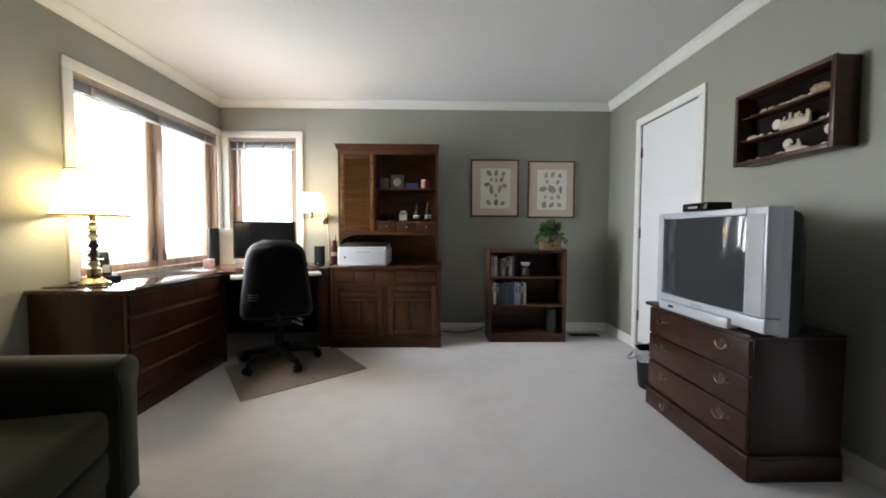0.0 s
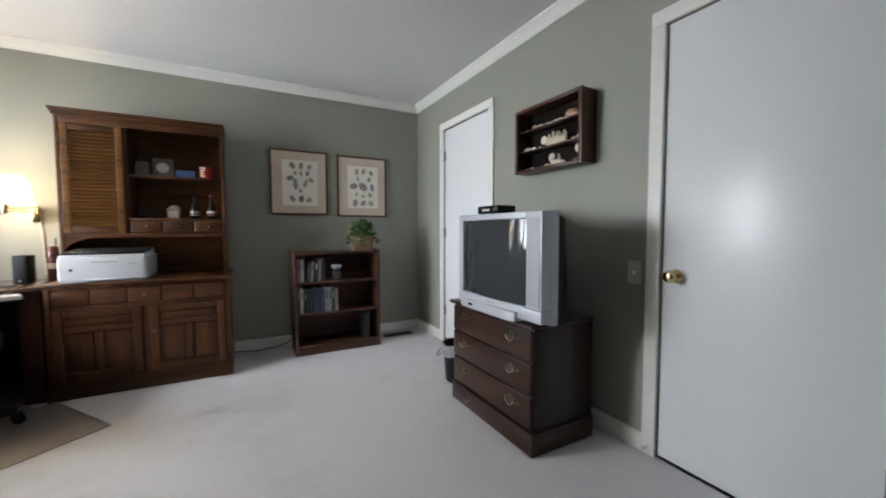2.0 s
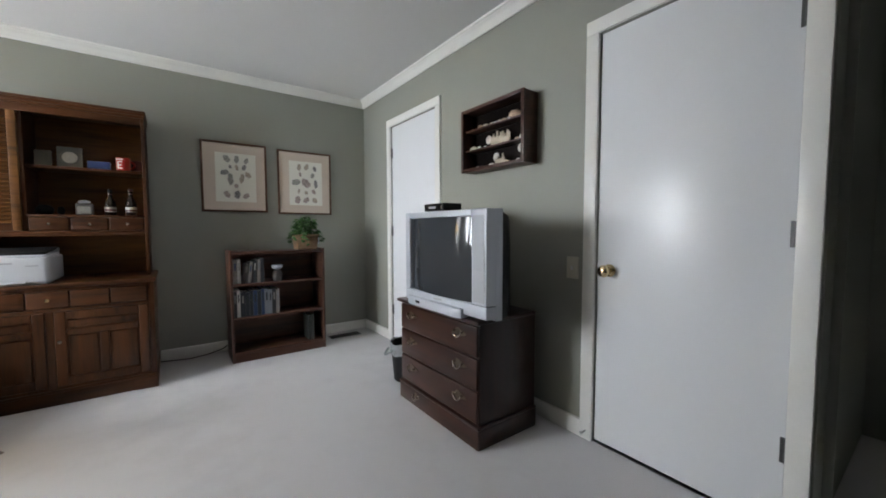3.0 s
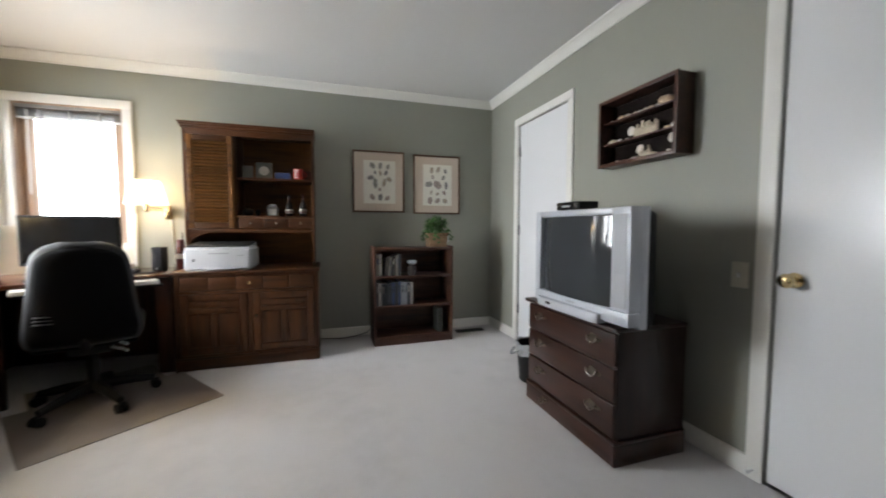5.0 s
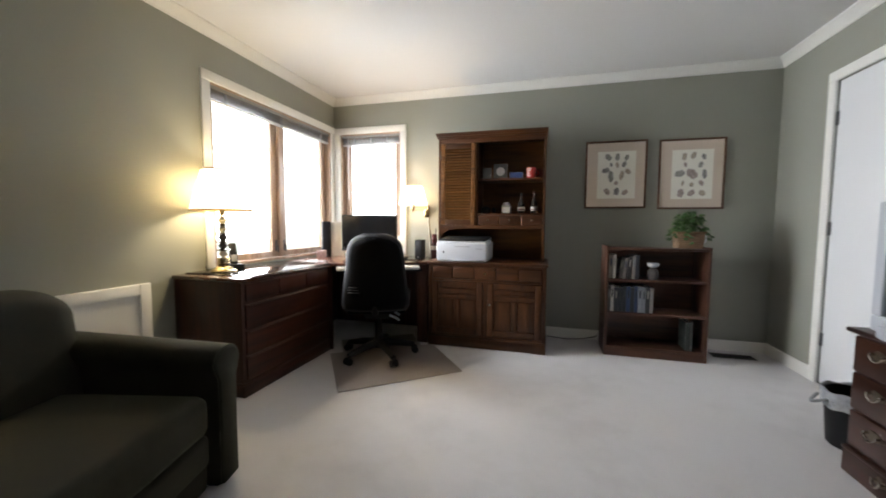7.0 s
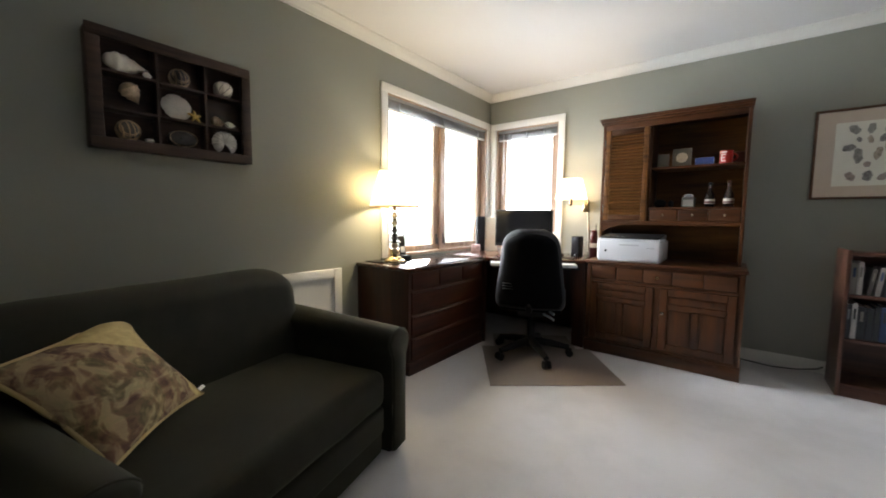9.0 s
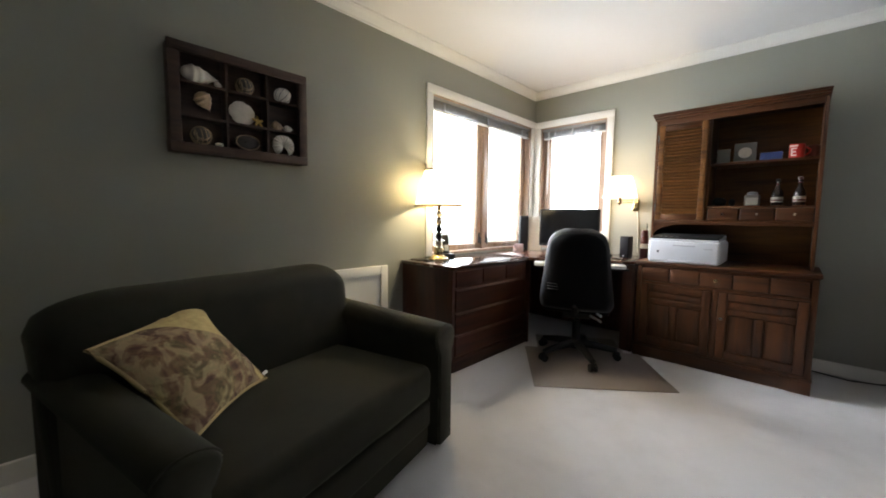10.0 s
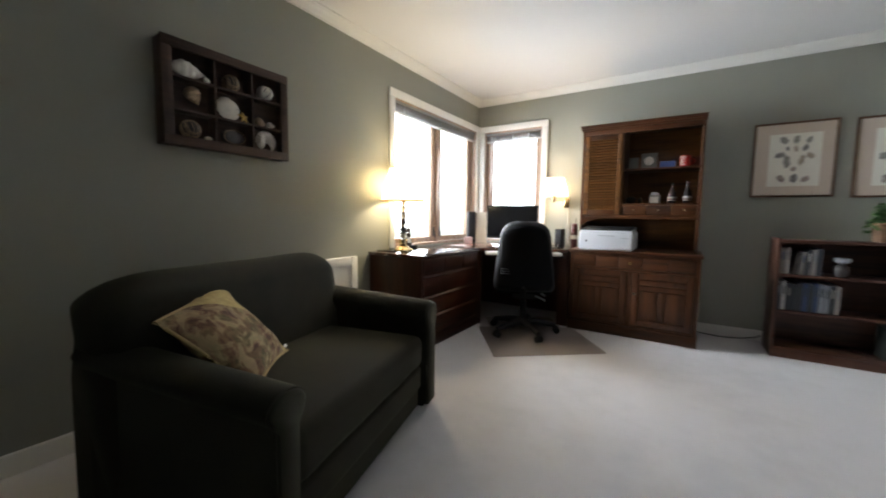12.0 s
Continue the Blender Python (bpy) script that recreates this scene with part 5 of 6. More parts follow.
for k in range(9):
    a = 2 * math.pi * k / 9
    rib = [(0.0458 * math.cos(q) * math.cos(a), 0.0458 * math.cos(q) * math.sin(a), 0.0423 + 0.0432 * math.sin(q)) for q in [math.radians(-70 + 17.5 * j) for j in range(9)]]
    part("rib", tube([pose(0, 0, 0.0423, 0, 35, 0) @ Vector((x, y, z - 0.0423)) for x, y, z in rib], 0.0016, 6), M_SHELLDARK, su)
single("whelk_shell", conch(0.095, 0.040), M_SHELLTAN, in_box(0, 1, 0.005, 0.05) @ pose(0, 0, 0.078, 0, 60, 0) @ pose(0, 0, -0.038), "tan knobbed whelk shell standing on end", "shell", G)
single("sand_dollar", sand_dollar(0.064), M_SHELLWHITE, in_box(1, 1, -0.015, 0.062), "large white sand dollar leaning upright", "shell", G)
single("starfish", starfish(0.036), M_STAR, in_box(1, 1, 0.052, 0.030), "small yellow starfish beside the sand dollar", "starfish", G)
single("dark_cone_shell", conch(0.075, 0.026), M_SHELLTAN, in_box(2, 1, -0.015, 0.055, 15), "brown spotted shell lying in a compartment", "shell", G)
single("pale_cone_shell", conch(0.055, 0.017), M_SHELLWHITE, in_box(2, 1, 0.035, 0.030, 0), "small pale shell lying in front", "shell", G)
nf2 = thing("glass_float", in_box(0, 2, -0.01, 0.05), "netted glass float in the lowest row", "glass float", G)
part("ball", ball(0.044, 0.044, 0.044, pose(0, 0, 0.0455)), M_SHELLDARK, nf2)
part("net", netted_float(0.044), M_SHELLTAN, nf2)
single("small_clam", ball(0.019, 0.012, 0.010, pose(0, 0, 0.010)), M_SHELLWHITE, in_box(0, 2, 0.062, 0.026), "small pale clam shell beside the float", "shell", G)
single("abalone_shell", ball(0.062, 0.024, 0.040, pose(0, 0, 0.040), 0.12, seg=24), M_SHELLDARK, in_box(1, 2, 0.0, 0.05), "dark glossy abalone shell on its side", "shell", G)
single("curved_shell", tube([(0.058 * math.cos(2 * math.pi * k / 30), 0, 0.041 + 0.037 * math.sin(2 * math.pi * k / 30)) for k in range(30)], 0.0018, 6, closed=True), M_SHELLTAN, in_box(1, 2, 0.0, 0.022), "thin white curved shell rim leaning on the abalone", "shell", G)
single("scallop_shell", fan_shell(0.060), M_SHELLWHITE, in_box(2, 2, 0.008, 0.055), "white ribbed scallop shell standing upright", "shell", G)

# display case on the east wall
KW, KH, KD = 0.545, 0.400, 0.108
KM = pose(2.192, 2.592, 1.462, 0, 0, FACE_W)
kc = thing("display_case", KM, "dark wooden wall case holding three rows of shells", "display case")
for a, b, c, d in ((0, 0.016, 0, KH), (KW - 0.016, KW, 0, KH), (0.0165, KW - 0.0165, 0, 0.016), (0.0165, KW - 0.0165, KH - 0.016, KH)):
    part("side_board", box(a, b, 0, KD - 0.0005, c, d, 0.003), M_CASE, kc)
part("back_board", box(0.0165, KW - 0.0165, KD - 0.010, KD - 0.001, 0.0165, KH - 0.0165, 0), M_CASEBACK, kc, "dark brown backing")
doorframe = shape()
for a, b, c, d in ((-0.003, 0.019, -0.003, KH + 0.003), (KW - 0.019, KW + 0.003, -0.003, KH + 0.003), (0.0192, KW - 0.0192, -0.003, 0.019), (0.0192, KW - 0.0192, KH - 0.019, KH + 0.003)):
    box(a, b, -0.014, -0.0005, c, d, 0.003, into=doorframe)
part("door_frame", doorframe, M_CASE, kc)
levels = [0.0165, 0.142, 0.272]
for zc in levels[1:]:
    part("shelf", box(0.0168, KW - 0.0168, 0.012, KD - 0.011, zc - 0.008, zc, 0.001), M_CASE, kc)
rng = random.Random(5)
GK = "shells in the display case"
for lv, zc in enumerate(levels):
    x = 0.045
    while x < KW - 0.05:
        s = rng.uniform(0.008, 0.017)
        big_zone = (lv == 1 and 0.20 < x < 0.405) or (lv == 0 and 0.26 < x < 0.36)
        if lv == 2 and x > KW - 0.12:
            s = 0.034
        mt = rng.choice((M_SHELLWHITE, M_CORAL, M_SHELLTAN))
        if not big_zone:
            kind = rng.randrange(3) if s < 0.03 else 0
            bm = ball(s * 1.3, s * 0.9, s * 0.75, pose(0, 0, s * 0.72), 0.25) if kind == 0 else (conch(s * 3.0, s * 0.75) if kind == 1 else fan_shell(s))
            single("shell", bm, mt, KM @ pose(x, rng.uniform(0.035, 0.065), zc + 0.0005, 0, 0, rng.uniform(-25, 25)), "small pale sea shell on a case shelf", "shell", GK)
        x += s * 2 + rng.uniform(0.006, 0.020)


def coral(w, h, seed):
    bm = shape()
    r2 = random.Random(seed)
    ball(w * 0.5, 0.018, h * 0.3, pose(0, 0, h * 0.28), 0.3, into=bm)
    for k in range(9):
        x = (k / 8 - 0.5) * w * 0.85
        top = h * r2.uniform(0.55, 1.0)
        tube([(x, r2.uniform(-0.008, 0.008), h * 0.2), (x + r2.uniform(-0.01, 0.01), r2.uniform(-0.012, 0.012), top)], [0.010, 0.006], 8, into=bm)
    return bm


single("coral", coral(0.165, 0.092, 3), M_CORAL, KM @ pose(0.30, 0.05, levels[1] + 0.0005), "branching cream coral piece on the middle shelf", "coral", GK)
single("coral", coral(0.085, 0.070, 8), M_CORAL, KM @ pose(0.305, 0.05, levels[0] + 0.0005), "branching cream coral piece on the lowest shelf", "coral", GK)
for x, zc in ((0.155, 0.205), (0.225, 0.085), (0.435, 0.110)):
    dd = lathe([(0.001, 0), (0.023, 0.001), (0.027, 0.004), (0.020, 0.008), (0.001, 0.010)], 24, m=pose(x, KD - 0.0105, zc, 90, 0, 0))
    part("mounted_shell", dd, M_SHELLWHITE, kc, "round white shell fixed to the backing")

# ---- sofa pillow ----
def tugged(x, z, half):
    """The upper corner is pulled out, the side corners sag a little."""
    u, v = x / half, z / half
    k = 1 + 0.17 * max(0, u) ** 2 * max(0, v) ** 2
    sag = 0.05 * half * max(0, -u * v) ** 2
    return x * k - sag, z * k - sag


def lifted(x, z, half):
    """The upper corner curls towards the front."""
    return -0.060 * max(0.0, x / half) ** 2 * max(0.0, z / half) ** 2


def pillow_mesh(half):
    bm = shape()
    n = 22
    sides = []
    for s in (1, -1):
        g = []
        for i in range(n + 1):
            col = []
            for j in range(n + 1):
                u, v = 2 * i / n - 1, 2 * j / n - 1
                pin_x = 1 - 0.07 * (1 - v * v) * abs(u) ** 3
                pin_z = 1 - 0.07 * (1 - u * u) * abs(v) ** 3
                th = 0.070 * (max(0, 1 - abs(u) ** 2.4) * max(0, 1 - abs(v) ** 2.4)) ** 0.7
                p = Vector((u * half * pin_x, s * th, v * half * pin_z))
                p.x, p.z = tugged(p.x, p.z, half)
                p.y += lifted(u * half, v * half, half) + 0.006 * noise.noise(Vector((u * 2.5, v * 2.5, s)))
                col.append(bm.verts.new(p))
            g.append(col)
        sides.append(g)
        for i in range(n):
            for j in range(n):
                q = (g[i][j], g[i + 1][j], g[i + 1][j + 1], g[i][j + 1])
                bm.faces.new(q)
    bmesh.ops.remove_doubles(bm, verts=bm.verts, dist=0.0015)
    bmesh.ops.recalc_face_normals(bm, faces=bm.faces)
    return bm


HP = 0.185
pw_m = pose(-0.995, 0.934, 0.606, -47, -2.8, 131.3)
pl = thing("throw_pillow", pw_m, "square tapestry cushion in gold, brown and rust", "pillow")
part("cover", pillow_mesh(HP), M_TAPESTRY, pl, smooth=80)
loop = []
for side in range(4):
    for k in range(10):
        t = 2 * k / 10 - 1
        e = HP * (1 - 0.07 * (1 - t * t))
        loop.append(((t * HP, 0, -e), (e, 0, t * HP), (-t * HP, 0, e), (-e, 0, -t * HP))[side])
loop = [(tugged(a, c, HP)[0], lifted(a, c, HP), tugged(a, c, HP)[1]) for a, b, c in loop]
part("piping", tube(loop, 0.0055, 8, closed=True), M_PIPING, pl, "twisted gold piping")
part("care_tag", box(HP - 0.025, HP + 0.002, -0.002, 0.002, -HP + 0.008, -HP + 0.020, 0.0005, m=pose(0.02, 0, -0.005)), M_WHITEPL, pl, "small white care tag")

# ---- desk things ----
mo = thing("monitor", pose(-1.185, 3.95, CH, 0, 0, 10), "black flat computer monitor, switched off", "monitor")
MW = 0.545
part("stand_base", box(-0.11, 0.11, -0.06, 0.11, 0.0005, 0.014, 0.006, 3), M_BLACK, mo)
part("stand_neck", box(-0.03, 0.03, 0.045, 0.075, 0.012, 0.20, 0.006), M_BLACK, mo)
part("casing", box(-MW / 2, MW / 2, 0.0, 0.045, 0.075, 0.424, 0.008, 3), M_BLACK, mo)
part("screen", box(-MW / 2 + 0.014, MW / 2 - 0.014, -0.0015, 0.001, 0.097, 0.410, 0), M_GLOSS, mo, "black screen")


def speaker(m, w, d, h, label):
    ob = thing("speaker", m, label, "speaker", "computer speakers")
    part("cabinet", box(-w / 2, w / 2, 0.004, d, 0.0005, h, 0.006, 3), M_BLACK, ob)
    part("grille", box(-w / 2 + 0.005, w / 2 - 0.005, 0, 0.0035, 0.03, h - 0.006, 0.003), M_BLACKCLOTH, ob)
    part("dial", lathe([(0.006, 0), (0.006, 0.004), (0.001, 0.005)], 14, m=pose(0, 0.004, 0.016, 90, 0, 0)), M_GREYPL, ob)


speaker(pose(-0.738, 4.105, CH, 0, 0, -6), 0.075, 0.10, 0.185, "black desktop speaker beside the monitor")
speaker(pose(-1.705, 4.045, CH, 0, 0, 40), 0.085, 0.11, 0.360, "tall black desktop speaker near the window corner")
pan = single("white_document", box(-0.075, 0.075, -0.006, 0.006, 0.0005, 0.355, 0.002), M_PAPER, pose(-1.640, 4.130, CH, -4, 0, 40), "white binder standing behind the monitor", "binder")
single("pink_box", box(-0.045, 0.045, -0.03, 0.03, 0.0005, 0.075, 0.006), M_PINK, pose(-1.675, 3.90, CH, 0, 0, 30), "small pink and white patterned box on the desk", "box")
stand = thing("letter_holder", pose(-1.005, 4.30, CH), "white letter holder with papers behind the monitor", "letter holder")
part("tray", box(-0.034, 0.034, -0.03, 0.03, 0.0005, 0.05, 0.004), M_WHITEPL, stand)
for k in range(3):
    part("letter", box(-0.030, 0.029, -0.02 + 0.016 * k, -0.018 + 0.016 * k, 0.0501, 0.17 + 0.022 * k, 0), M_PAPER, stand)
single("mouse_pad", box(-0.11, 0.10, -0.07, 0.07, 0.0003, 0.005, 0.002), M_BLACK, pose(-0.80, 3.93, CH, 0, 0, 12), "black mouse pad on the desk", "mouse pad")
single("mouse", ball(0.03, 0.052, 0.018, pose(0, 0, 0.018)), M_BLACK, pose(-0.80, 3.92, CH + 0.005, 0, 0, 20), "black computer mouse on its pad", "mouse")
cn = thing("red_canister", pose(-0.605, 4.215, CH), "tall dark red flashlight standing on the desk", "flashlight")
part("body", lathe([(0.030, 0.0005), (0.032, 0.01), (0.032, 0.19), (0.028, 0.20), (0.028, 0.235), (0.022, 0.242)], 28), M_MAROON, cn)
part("label_band", lathe([(0.0326, 0.085), (0.0326, 0.125)], 28, cap=False), M_PAPER, cn)
part("aerial", tube([(0.016, 0, 0.24), (0.017, 0, 0.30)], 0.004, 8), M_BLACK, cn)
ph = thing("cordless_phone", pose(-1.675, 2.835, CH + 0.006, 0, 0, 60), "black cordless telephone in its charging cradle", "telephone")
part("cradle", prism([(-0.05, -0.06), (0.05, -0.06), (0.045, 0.06), (-0.045, 0.06)], 0.0005, 0.040, 0.008), M_BLACK, ph)
part("handset", box(-0.026, 0.026, -0.014, 0.014, 0.0, 0.165, 0.011, 3, m=pose(0, 0.01, 0.028, -18, 0, 0)), M_BLACK, ph)
part("keypad", box(-0.018, 0.018, -0.017, -0.012, 0.025, 0.075, 0.002, m=pose(0, 0.01, 0.028, -18, 0, 0)), M_GREYPL, ph)
part("antenna", tube([(0.018, 0.06, 0.19), (0.018, 0.066, 0.215)], 0.005, 8), M_BLACK, ph)
cordp = [(-1.66 + 0.05 * math.sin(k * 0.9), 2.62 - 0.01 * k + 0.03 * math.cos(k * 0.7), CH + 0.010) for k in range(12)]
single("lamp_cord", tube(cordp, 0.0025, 6), M_BLACK, Matrix(), "thin dark lamp cord curled on the desk", "cord")

pr = thing("printer", pose(-0.478, 3.836, HC), "white laser printer with a black top on the hutch", "printer")
PW, PD, PH = 0.460, 0.37, 0.200
part("body", prism([(0.012, 0.0), (PW - 0.012, 0.0), (PW, 0.03), (PW, PD), (0, PD), (0, 0.03)], 0.010, PH - 0.035, 0.012, 3), M_PRINTER, pr)
part("base_tray", box(0.015, PW - 0.015, 0.008, PD - 0.01, 0.0005, 0.012, 0.003), M_GREYPL, pr)
part("top_cover", prism([(0.010, 0.012), (PW - 0.010, 0.012), (PW - 0.014, PD - 0.008), (0.014, PD - 0.008)], PH - 0.0345, PH - 0.020, 0.006, 3), M_PRINTER, pr)
panel_bm = box(0.022, PW - 0.022, 0.0, PD - 0.05, 0.0, 0.016, 0.005, 3, m=pose(0, 0.022, PH - 0.022, 4, 0, 0))
part("output_tray", panel_bm, M_BLACK, pr, "black sloping output tray and control panel")
part("tray_rim", box(0.014, PW - 0.014, PD - 0.030, PD - 0.012, PH - 0.0195, PH + 0.010, 0.004), M_PRINTER, pr, "white rear edge")
for k in range(4):
    part("button", box(0.07 + k * 0.035, 0.088 + k * 0.035, 0.034, 0.047, PH - 0.008, PH - 0.0025, 0.002), M_GREYPL, pr)
part("door_slot", box(0.17, 0.31, -0.0015, 0.004, 0.128, 0.138, 0.002), M_GREYPL, pr)
part("badge", box(0.065, 0.080, -0.0015, 0.003, 0.075, 0.092, 0.001), M_BLACK, pr)
part("brand_bar", box(PW - 0.10, PW - 0.045, -0.0015, 0.003, 0.112, 0.118, 0.0005), M_GREYPL, pr)
part("paper_lip", box(0.14, 0.36, -0.012, 0.01, 0.012, 0.024, 0.003), M_PRINTER, pr)

# ---- things in the hutch ----
SHELF, LOW = 1.508, 1.186
YF = 4.245
single("grey_card", box(-0.042, 0.042, -0.006, 0.006, 0.0005, 0.115, 0.002), M_STONE, pose(-0.095, YF, SHELF, -6, 0, 0), "small grey card standing on the hutch shelf", "card")
pq = thing("stone_plaque", pose(0.035, YF, SHELF, -7, 0, 0), "grey square plaque with a round raised emblem", "plaque")
part("slab", box(-0.065, 0.065, -0.008, 0.008, 0.0005, 0.150, 0.004), M_STONE, pq)
part("emblem", lathe([(0.040, 0), (0.040, 0.004), (0.034, 0.006), (0.032, 0.003), (0.001, 0.004)], 32, m=pose(0, -0.008, 0.075, 90, 0, 0)), M_SHELLWHITE, pq)
part("ring", tube([(0.052 * math.cos(2 * math.pi * k / 32), -0.009, 0.075 + 0.052 * math.sin(2 * math.pi * k / 32)) for k in range(32)], 0.0025, 6, closed=True), M_STONE, pq)
single("blue_box", box(-0.060, 0.060, -0.025, 0.025, 0.0005, 0.062, 0.004), M_BLUE, pose(0.185, YF, SHELF), "small blue cardboard box on the hutch shelf", "box")
mg = thing("red_mug", pose(0.318, YF - 0.02, SHELF), "red and white ceramic mug with a letter", "mug")
part("cup", lathe([(0.034, 0.0005), (0.040, 0.004), (0.041, 0.098), (0.0385, 0.098), (0.037, 0.010), (0.001, 0.008)], 36, cap=False), M_RED, mg)
part("handle", tube([(0.040 + 0.026 * math.sin(math.pi * k / 10), 0, 0.022 + 0.056 * k / 10) for k in range(11)], 0.006, 8), M_RED, mg)
for xa, xb, za, zb in ((-0.016, -0.008, 0.018, 0.072), (-0.008, 0.014, 0.064, 0.072), (-0.008, 0.010, 0.041, 0.049), (-0.008, 0.014, 0.018, 0.026), (-0.024, 0.020, 0.080, 0.090)):
    part("letter_bar", box(xa, xb, -0.0432, -0.0360, za, zb, 0.0008, 1, m=pose(0, 0, 0, 0, 0, -22)), M_CHINA, mg, "white printed lettering")
single("red_tin", lathe([(0.036, 0.0005), (0.038, 0.003), (0.038, 0.085), (0.034, 0.090), (0.001, 0.092)], 28), M_MAROON, pose(0.395, YF + 0.03, SHELF), "round dark red tin behind the mug", "tin")
single("dark_ornament", ball(0.045, 0.03, 0.035, pose(0, 0, 0.034), 0.3), M_BLACK, pose(-0.100, YF, LOW), "small dark ornament on the lower hutch shelf", "ornament")
single("dark_ornament", ball(0.020, 0.02, 0.030, pose(0, 0, 0.030), 0.2), M_BLACK, pose(-0.022, YF, LOW), "tiny dark figure-like ornament on the hutch shelf", "ornament")
jr = thing("glass_jar", pose(0.098, YF - 0.01, LOW), "square glass jar with a pale label and lid", "jar")
part("jar", box(-0.045, 0.045, -0.03, 0.03, 0.0005, 0.085, 0.012, 3), M_STONE, jr, "smoky glass jar")
part("label_card", box(-0.034, 0.034, -0.0325, -0.0302, 0.010, 0.062, 0), M_LABEL, jr)
part("lid", lathe([(0.030, 0.085), (0.031, 0.090), (0.031, 0.100), (0.012, 0.106), (0.001, 0.108)], 24), M_GREYPL, jr)


def bottle(m, label, tall, cap):
    ob = thing("bottle", m, label, "bottle", "bottles in the hutch")
    part("glass", lathe([(0.030, 0.0005), (0.033, 0.006), (0.033, 0.085 * tall), (0.028, 0.105 * tall), (0.014, 0.130 * tall), (0.012, 0.160 * tall), (0.012, 0.175 * tall)], 28), M_BOTTLE, ob)
    part("label_band", lathe([(0.0334, 0.028), (0.0334, 0.062 * tall)], 28, cap=False), M_LABEL, ob, "cream paper label")
    part("cap", lathe([(0.013, 0.172 * tall), (0.0135, 0.190 * tall), (0.001, 0.192 * tall)], 20), cap, ob)
    part("print_bar", lathe([(0.0337, 0.034), (0.0337, 0.046)], 28, cap=False), M_MAROON, ob)
    part("neck_band", lathe([(0.0126, 0.140 * tall), (0.0126, 0.158 * tall)], 20, cap=False), M_MAROON, ob)


bottle(pose(0.235, YF - 0.01, LOW), "dark glass bottle with a cream label", 1.0, M_BLACK)
bottle(pose(0.350, YF - 0.01, LOW), "tall dark glass bottle with a cream label", 1.05, M_MAROON)
part("power_cord", tube([(1.00, 0.560, 0.006), (1.05, 0.545, 0.006), (1.10, 0.53, 0.006), (1.22, 0.50, 0.005), (1.36, 0.545, 0.006), (1.47, 0.56, 0.03), (1.50, 0.57, 0.05)], 0.0045, 8), M_BLACK, hu, "dark power cord along the baseboard")

# ---- bookcase things ----
def book(x, z, w, h, d, mat, lean=0.0):
    bm = thing("book", pose(0.950 + x, 3.990 + 0.035, z + 0.0005, 0, lean, 0), "upright book with a worn paper spine", "book", "books in the bookcase")
    part("cover", merge(merge(box(0, 0.003, 0, d, 0, h, 0.001, 1), box(w - 0.003, w, 0, d, 0, h, 0.001, 1)), box(0.003, w - 0.003, 0, 0.003, 0, h, 0.001, 1)), mat, bm)
    part("pages", box(0.0032, w - 0.0032, 0.0032, d - 0.004, 0.003, h - 0.004, 0), M_PAPER, bm)
    part("title_bar", box(w * 0.3, w * 0.7, -0.0008, 0.0005, h * 0.55, h * 0.85, 0), BOOKS[(int(x * 1000) + 3) % 8], bm)


x = 0.026
for w, h, c, lean in ((0.030, 0.195, 4, 0), (0.022, 0.200, 0, 0), (0.020, 0.165, 6, 7), (0.024, 0.175, 4, 6), (0.022, 0.190, 2, 4), (0.026, 0.195, 4, 2), (0.034, 0.20, 1, 0)):
    book(x + (0.016 if lean else 0), 0.642, w, h, 0.15, BOOKS[c], lean)
    x += w + (0.012 if lean else 0.002)
x = 0.024
for w, h, c in ((0.022, 0.215, 1), (0.024, 0.222, 0), (0.034, 0.205, 1), (0.030, 0.200, 1), (0.026, 0.212, 2), (0.030, 0.215, 5), (0.028, 0.210, 2), (0.024, 0.222, 5), (0.032, 0.218, 3), (0.024, 0.210, 3), (0.030, 0.215, 2), (0.024, 0.205, 4)):
    book(x, 0.366, w, h, 0.16, BOOKS[c])
    x += w + 0.0015
book(0.612, 0.082, 0.020, 0.225, 0.17, BOOKS[7])
book(0.636, 0.082, 0.026, 0.232, 0.17, BOOKS[7])
og = thing("silver_trinket", pose(1.315, 4.06, 0.6425), "silvery figurine-shaped trinket on the bookcase shelf", "trinket")
part("stand", lathe([(0.036, 0.0), (0.040, 0.02), (0.042, 0.05), (0.036, 0.075), (0.020, 0.090), (0.016, 0.095)], 20), M_SHELLDARK, og)
part("bowl", lathe([(0.012, 0.095), (0.030, 0.102), (0.044, 0.116), (0.046, 0.134), (0.040, 0.137), (0.001, 0.120)], 24), M_SILVER, og)

po = thing("potted_ivy", pose(1.572, 4.115, BH - 0.014), "leafy green ivy in a square woven basket", "plant")
bask = shape()
for k in range(9):
    zz = 0.002 + k * 0.0145
    g = 0.002 * (k % 2)
    s0 = 0.086 + 0.0014 * k
    box(-s0 - g, s0 + g, -0.075 - g, 0.075 + g, zz, zz + 0.0135, 0.005, 2, into=bask)
part("basket", bask, M_BASKET, po)
rim = part("basket_rim", tube([(0.099, 0.083, 0.130), (0.099, -0.083, 0.130), (-0.099, -0.083, 0.130), (-0.099, 0.083, 0.130)], 0.007, 8, closed=True), M_BASKET, po)
part("side_loop", tube([(0.092, -0.078, 0.05), (0.098, -0.093, 0.075), (0.095, -0.083, 0.11)], 0.005, 8), M_SILVER, po)
part("soil", box(-0.088, 0.088, -0.072, 0.072, 0.118, 0.1325, 0.004), M_BLACK, po)


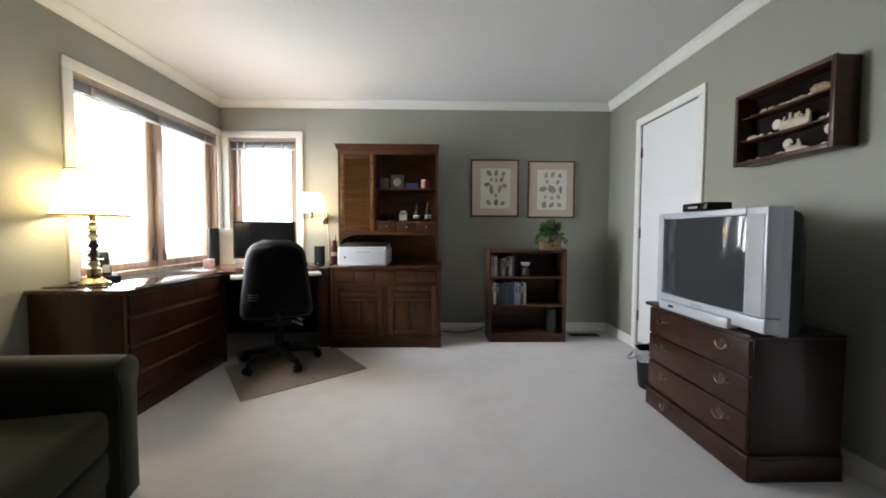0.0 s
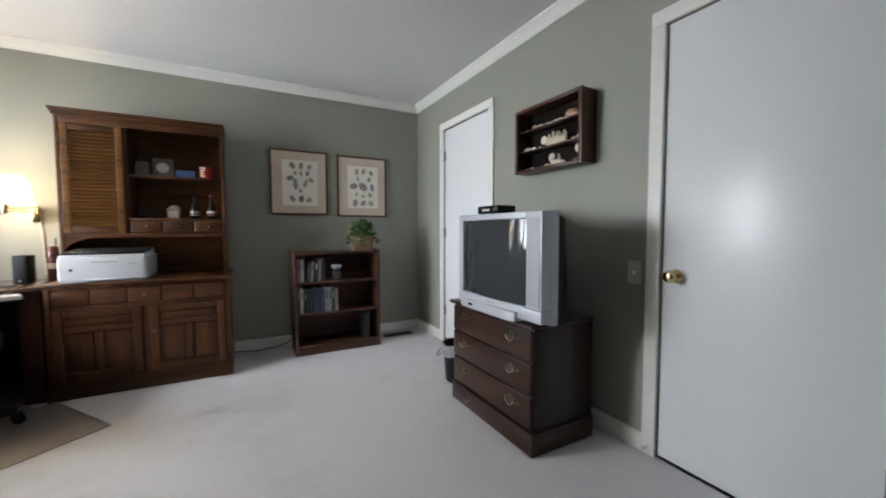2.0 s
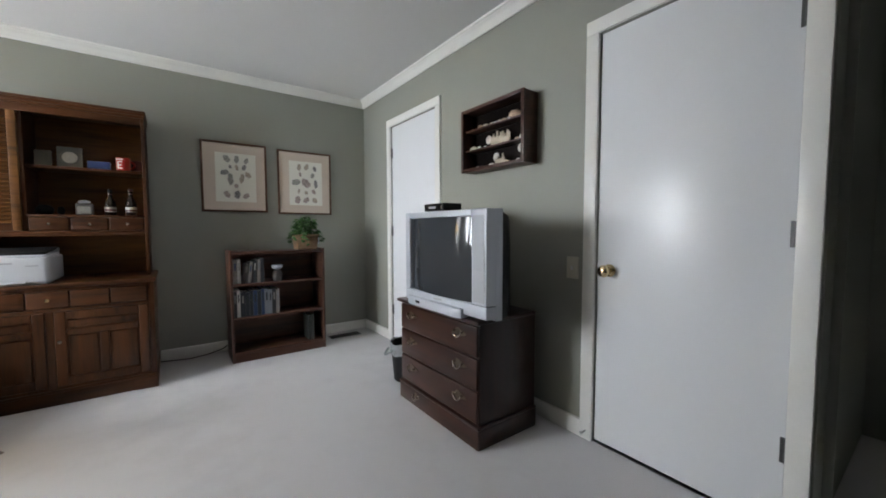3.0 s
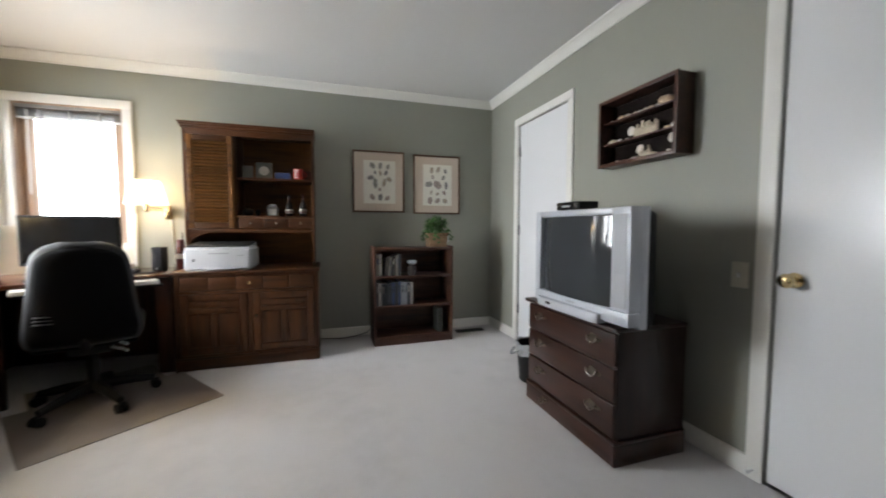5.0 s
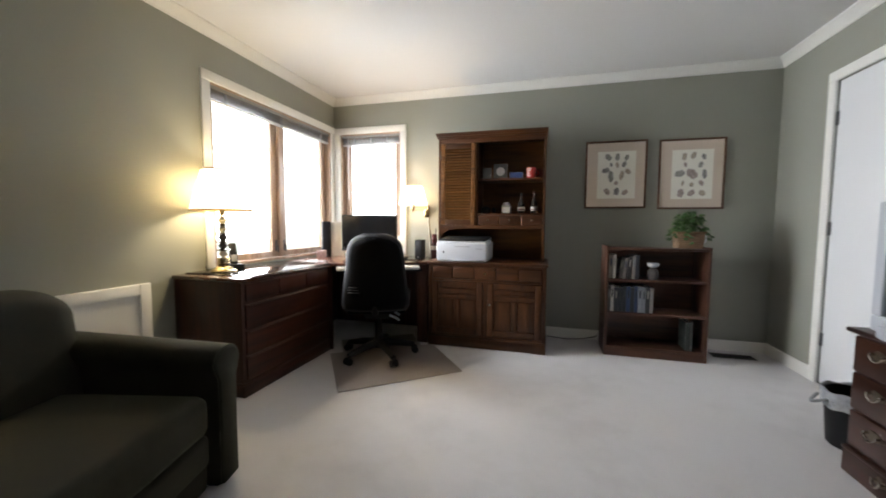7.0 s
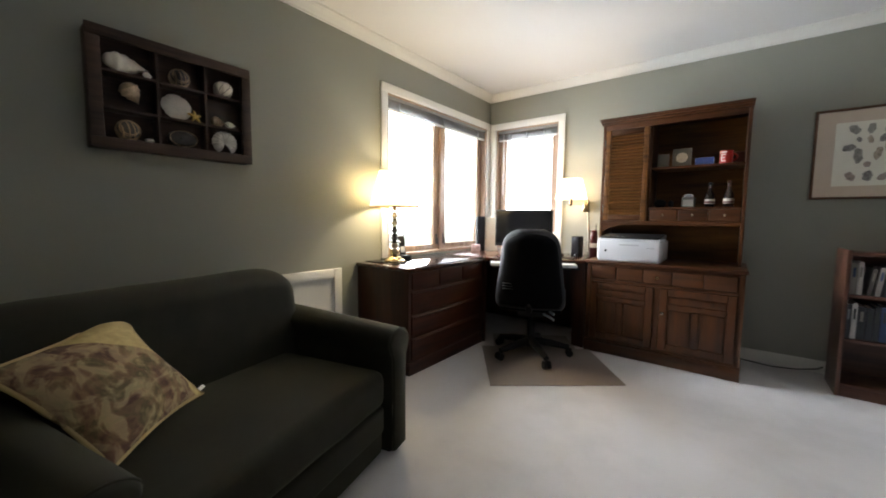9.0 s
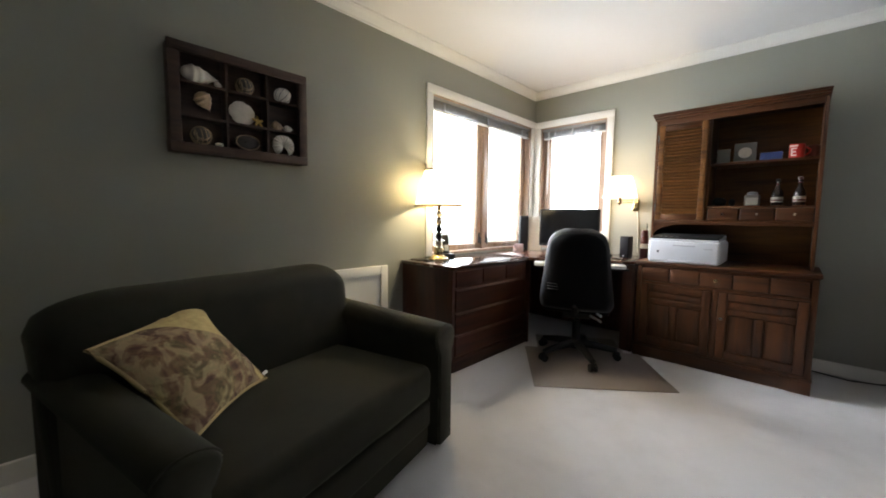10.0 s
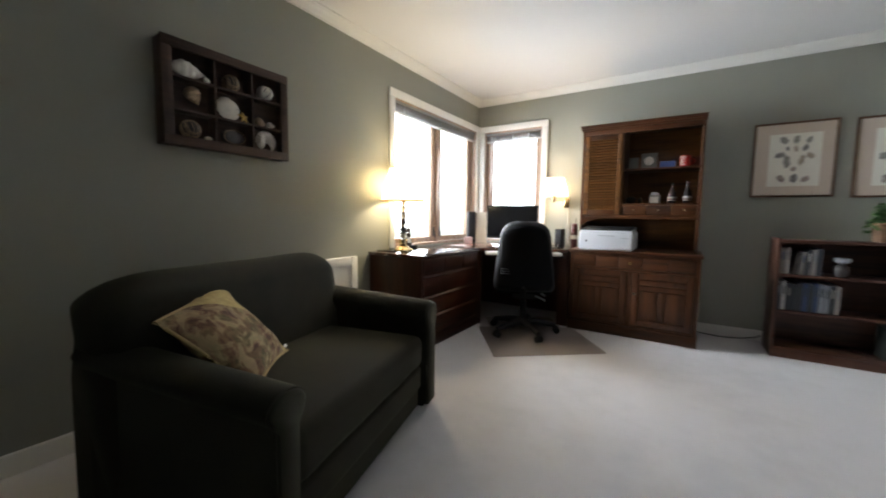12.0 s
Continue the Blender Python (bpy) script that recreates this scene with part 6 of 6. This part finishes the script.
def leaf_mesh(r):
    """A lobed ivy leaf, folded along its vein."""
    bm = shape()
    pts = [(0, 0), (0.35, -0.12), (0.62, 0.15), (0.42, 0.38), (0.55, 0.72), (0.22, 0.72), (0, 1.1), (-0.22, 0.72), (-0.55, 0.72), (-0.42, 0.38), (-0.62, 0.15), (-0.35, -0.12)]
    c = bm.verts.new((0, r * 0.4, 0.10 * r))
    vs_ = [bm.verts.new((x * r, y * r, -0.22 * r * abs(x) - 0.12 * r * max(0, y - 0.4))) for x, y in pts]
    for k in range(len(vs_)):
        bm.faces.new((c, vs_[k], vs_[(k + 1) % len(vs_)]))
    return bm


leaf_data = [finish("leaf", leaf_mesh(0.036), M_LEAF, 80), finish("leaf", leaf_mesh(0.029), M_LEAF, 80), finish("leaf", leaf_mesh(0.031), M_LEAF2, 80)]
rng = random.Random(11)
stems = shape()
tips = []
for k in range(104):
    a = rng.uniform(0, 2 * math.pi)
    spread = rng.uniform(0.01, 0.150)
    h = 0.155 + 0.155 * (1 - (spread / 0.165) ** 2) * rng.uniform(0.45, 1.0) - (0.13 if spread > 0.11 else 0) * rng.random()
    end = Vector((spread * math.cos(a) * 1.05, spread * math.sin(a) * 0.8, h))
    if end.y > 0.14:
        end.y = 0.14
    base_pt = Vector((0.05 * math.cos(a), 0.04 * math.sin(a), 0.125))
    mid = (base_pt + end) / 2 + Vector((0, 0, 0.045))
    tube([base_pt, mid, end], 0.0014, 5, into=stems)
    for q in (1.0, 0.72, 0.45):
        p = base_pt.lerp(mid, q * 2) if q < 0.5 else mid.lerp(end, q * 2 - 1)
        tips.append((p, a))
part("stems", stems, M_LEAF, po)
for p, a in tips:
    lf = new("leaf", rng.choice(leaf_data))
    lf.parent = po
    lf.matrix_basis = Matrix.Translation(p) @ pose(0, 0, 0, rng.uniform(-55, 15), rng.uniform(-35, 35), math.degrees(a) - 90 + rng.uniform(-60, 60))

# ---- waste bin ----
bn = thing("waste_bin", pose(1.95, 2.925, 0), "black waste bin with a clear plastic liner", "waste bin")
part("bin", lathe([(0.098, 0.0005), (0.102, 0.006), (0.122, 0.262), (0.126, 0.270), (0.119, 0.268), (0.098, 0.012), (0.001, 0.010)], 36, cap=False), M_BLACK, bn)
liner = lathe([(0.1185, 0.20), (0.1225, 0.272), (0.130, 0.278), (0.133, 0.265), (0.131, 0.225), (0.1285, 0.195)], 60, cap=False)
for v in liner.verts:
    a = math.atan2(v.co.y, v.co.x)
    k = 1 + 0.014 * math.sin(a * 11) + 0.010 * math.sin(a * 23 + 1) if math.hypot(v.co.x, v.co.y) > 0.1235 else 1
    v.co.x, v.co.y, v.co.z = v.co.x * k, v.co.y * k, v.co.z + 0.006 * math.sin(a * 7)
part("liner", liner, M_BAG, bn, "crumpled clear plastic liner")
part("liner_knot", tube([(-0.132 - 0.045 * math.sin(math.pi * k / 8), -0.02 + 0.07 * k / 8, 0.235 - 0.03 * math.sin(math.pi * k / 8)) for k in range(9)], 0.008, 8), M_BAG, bn)
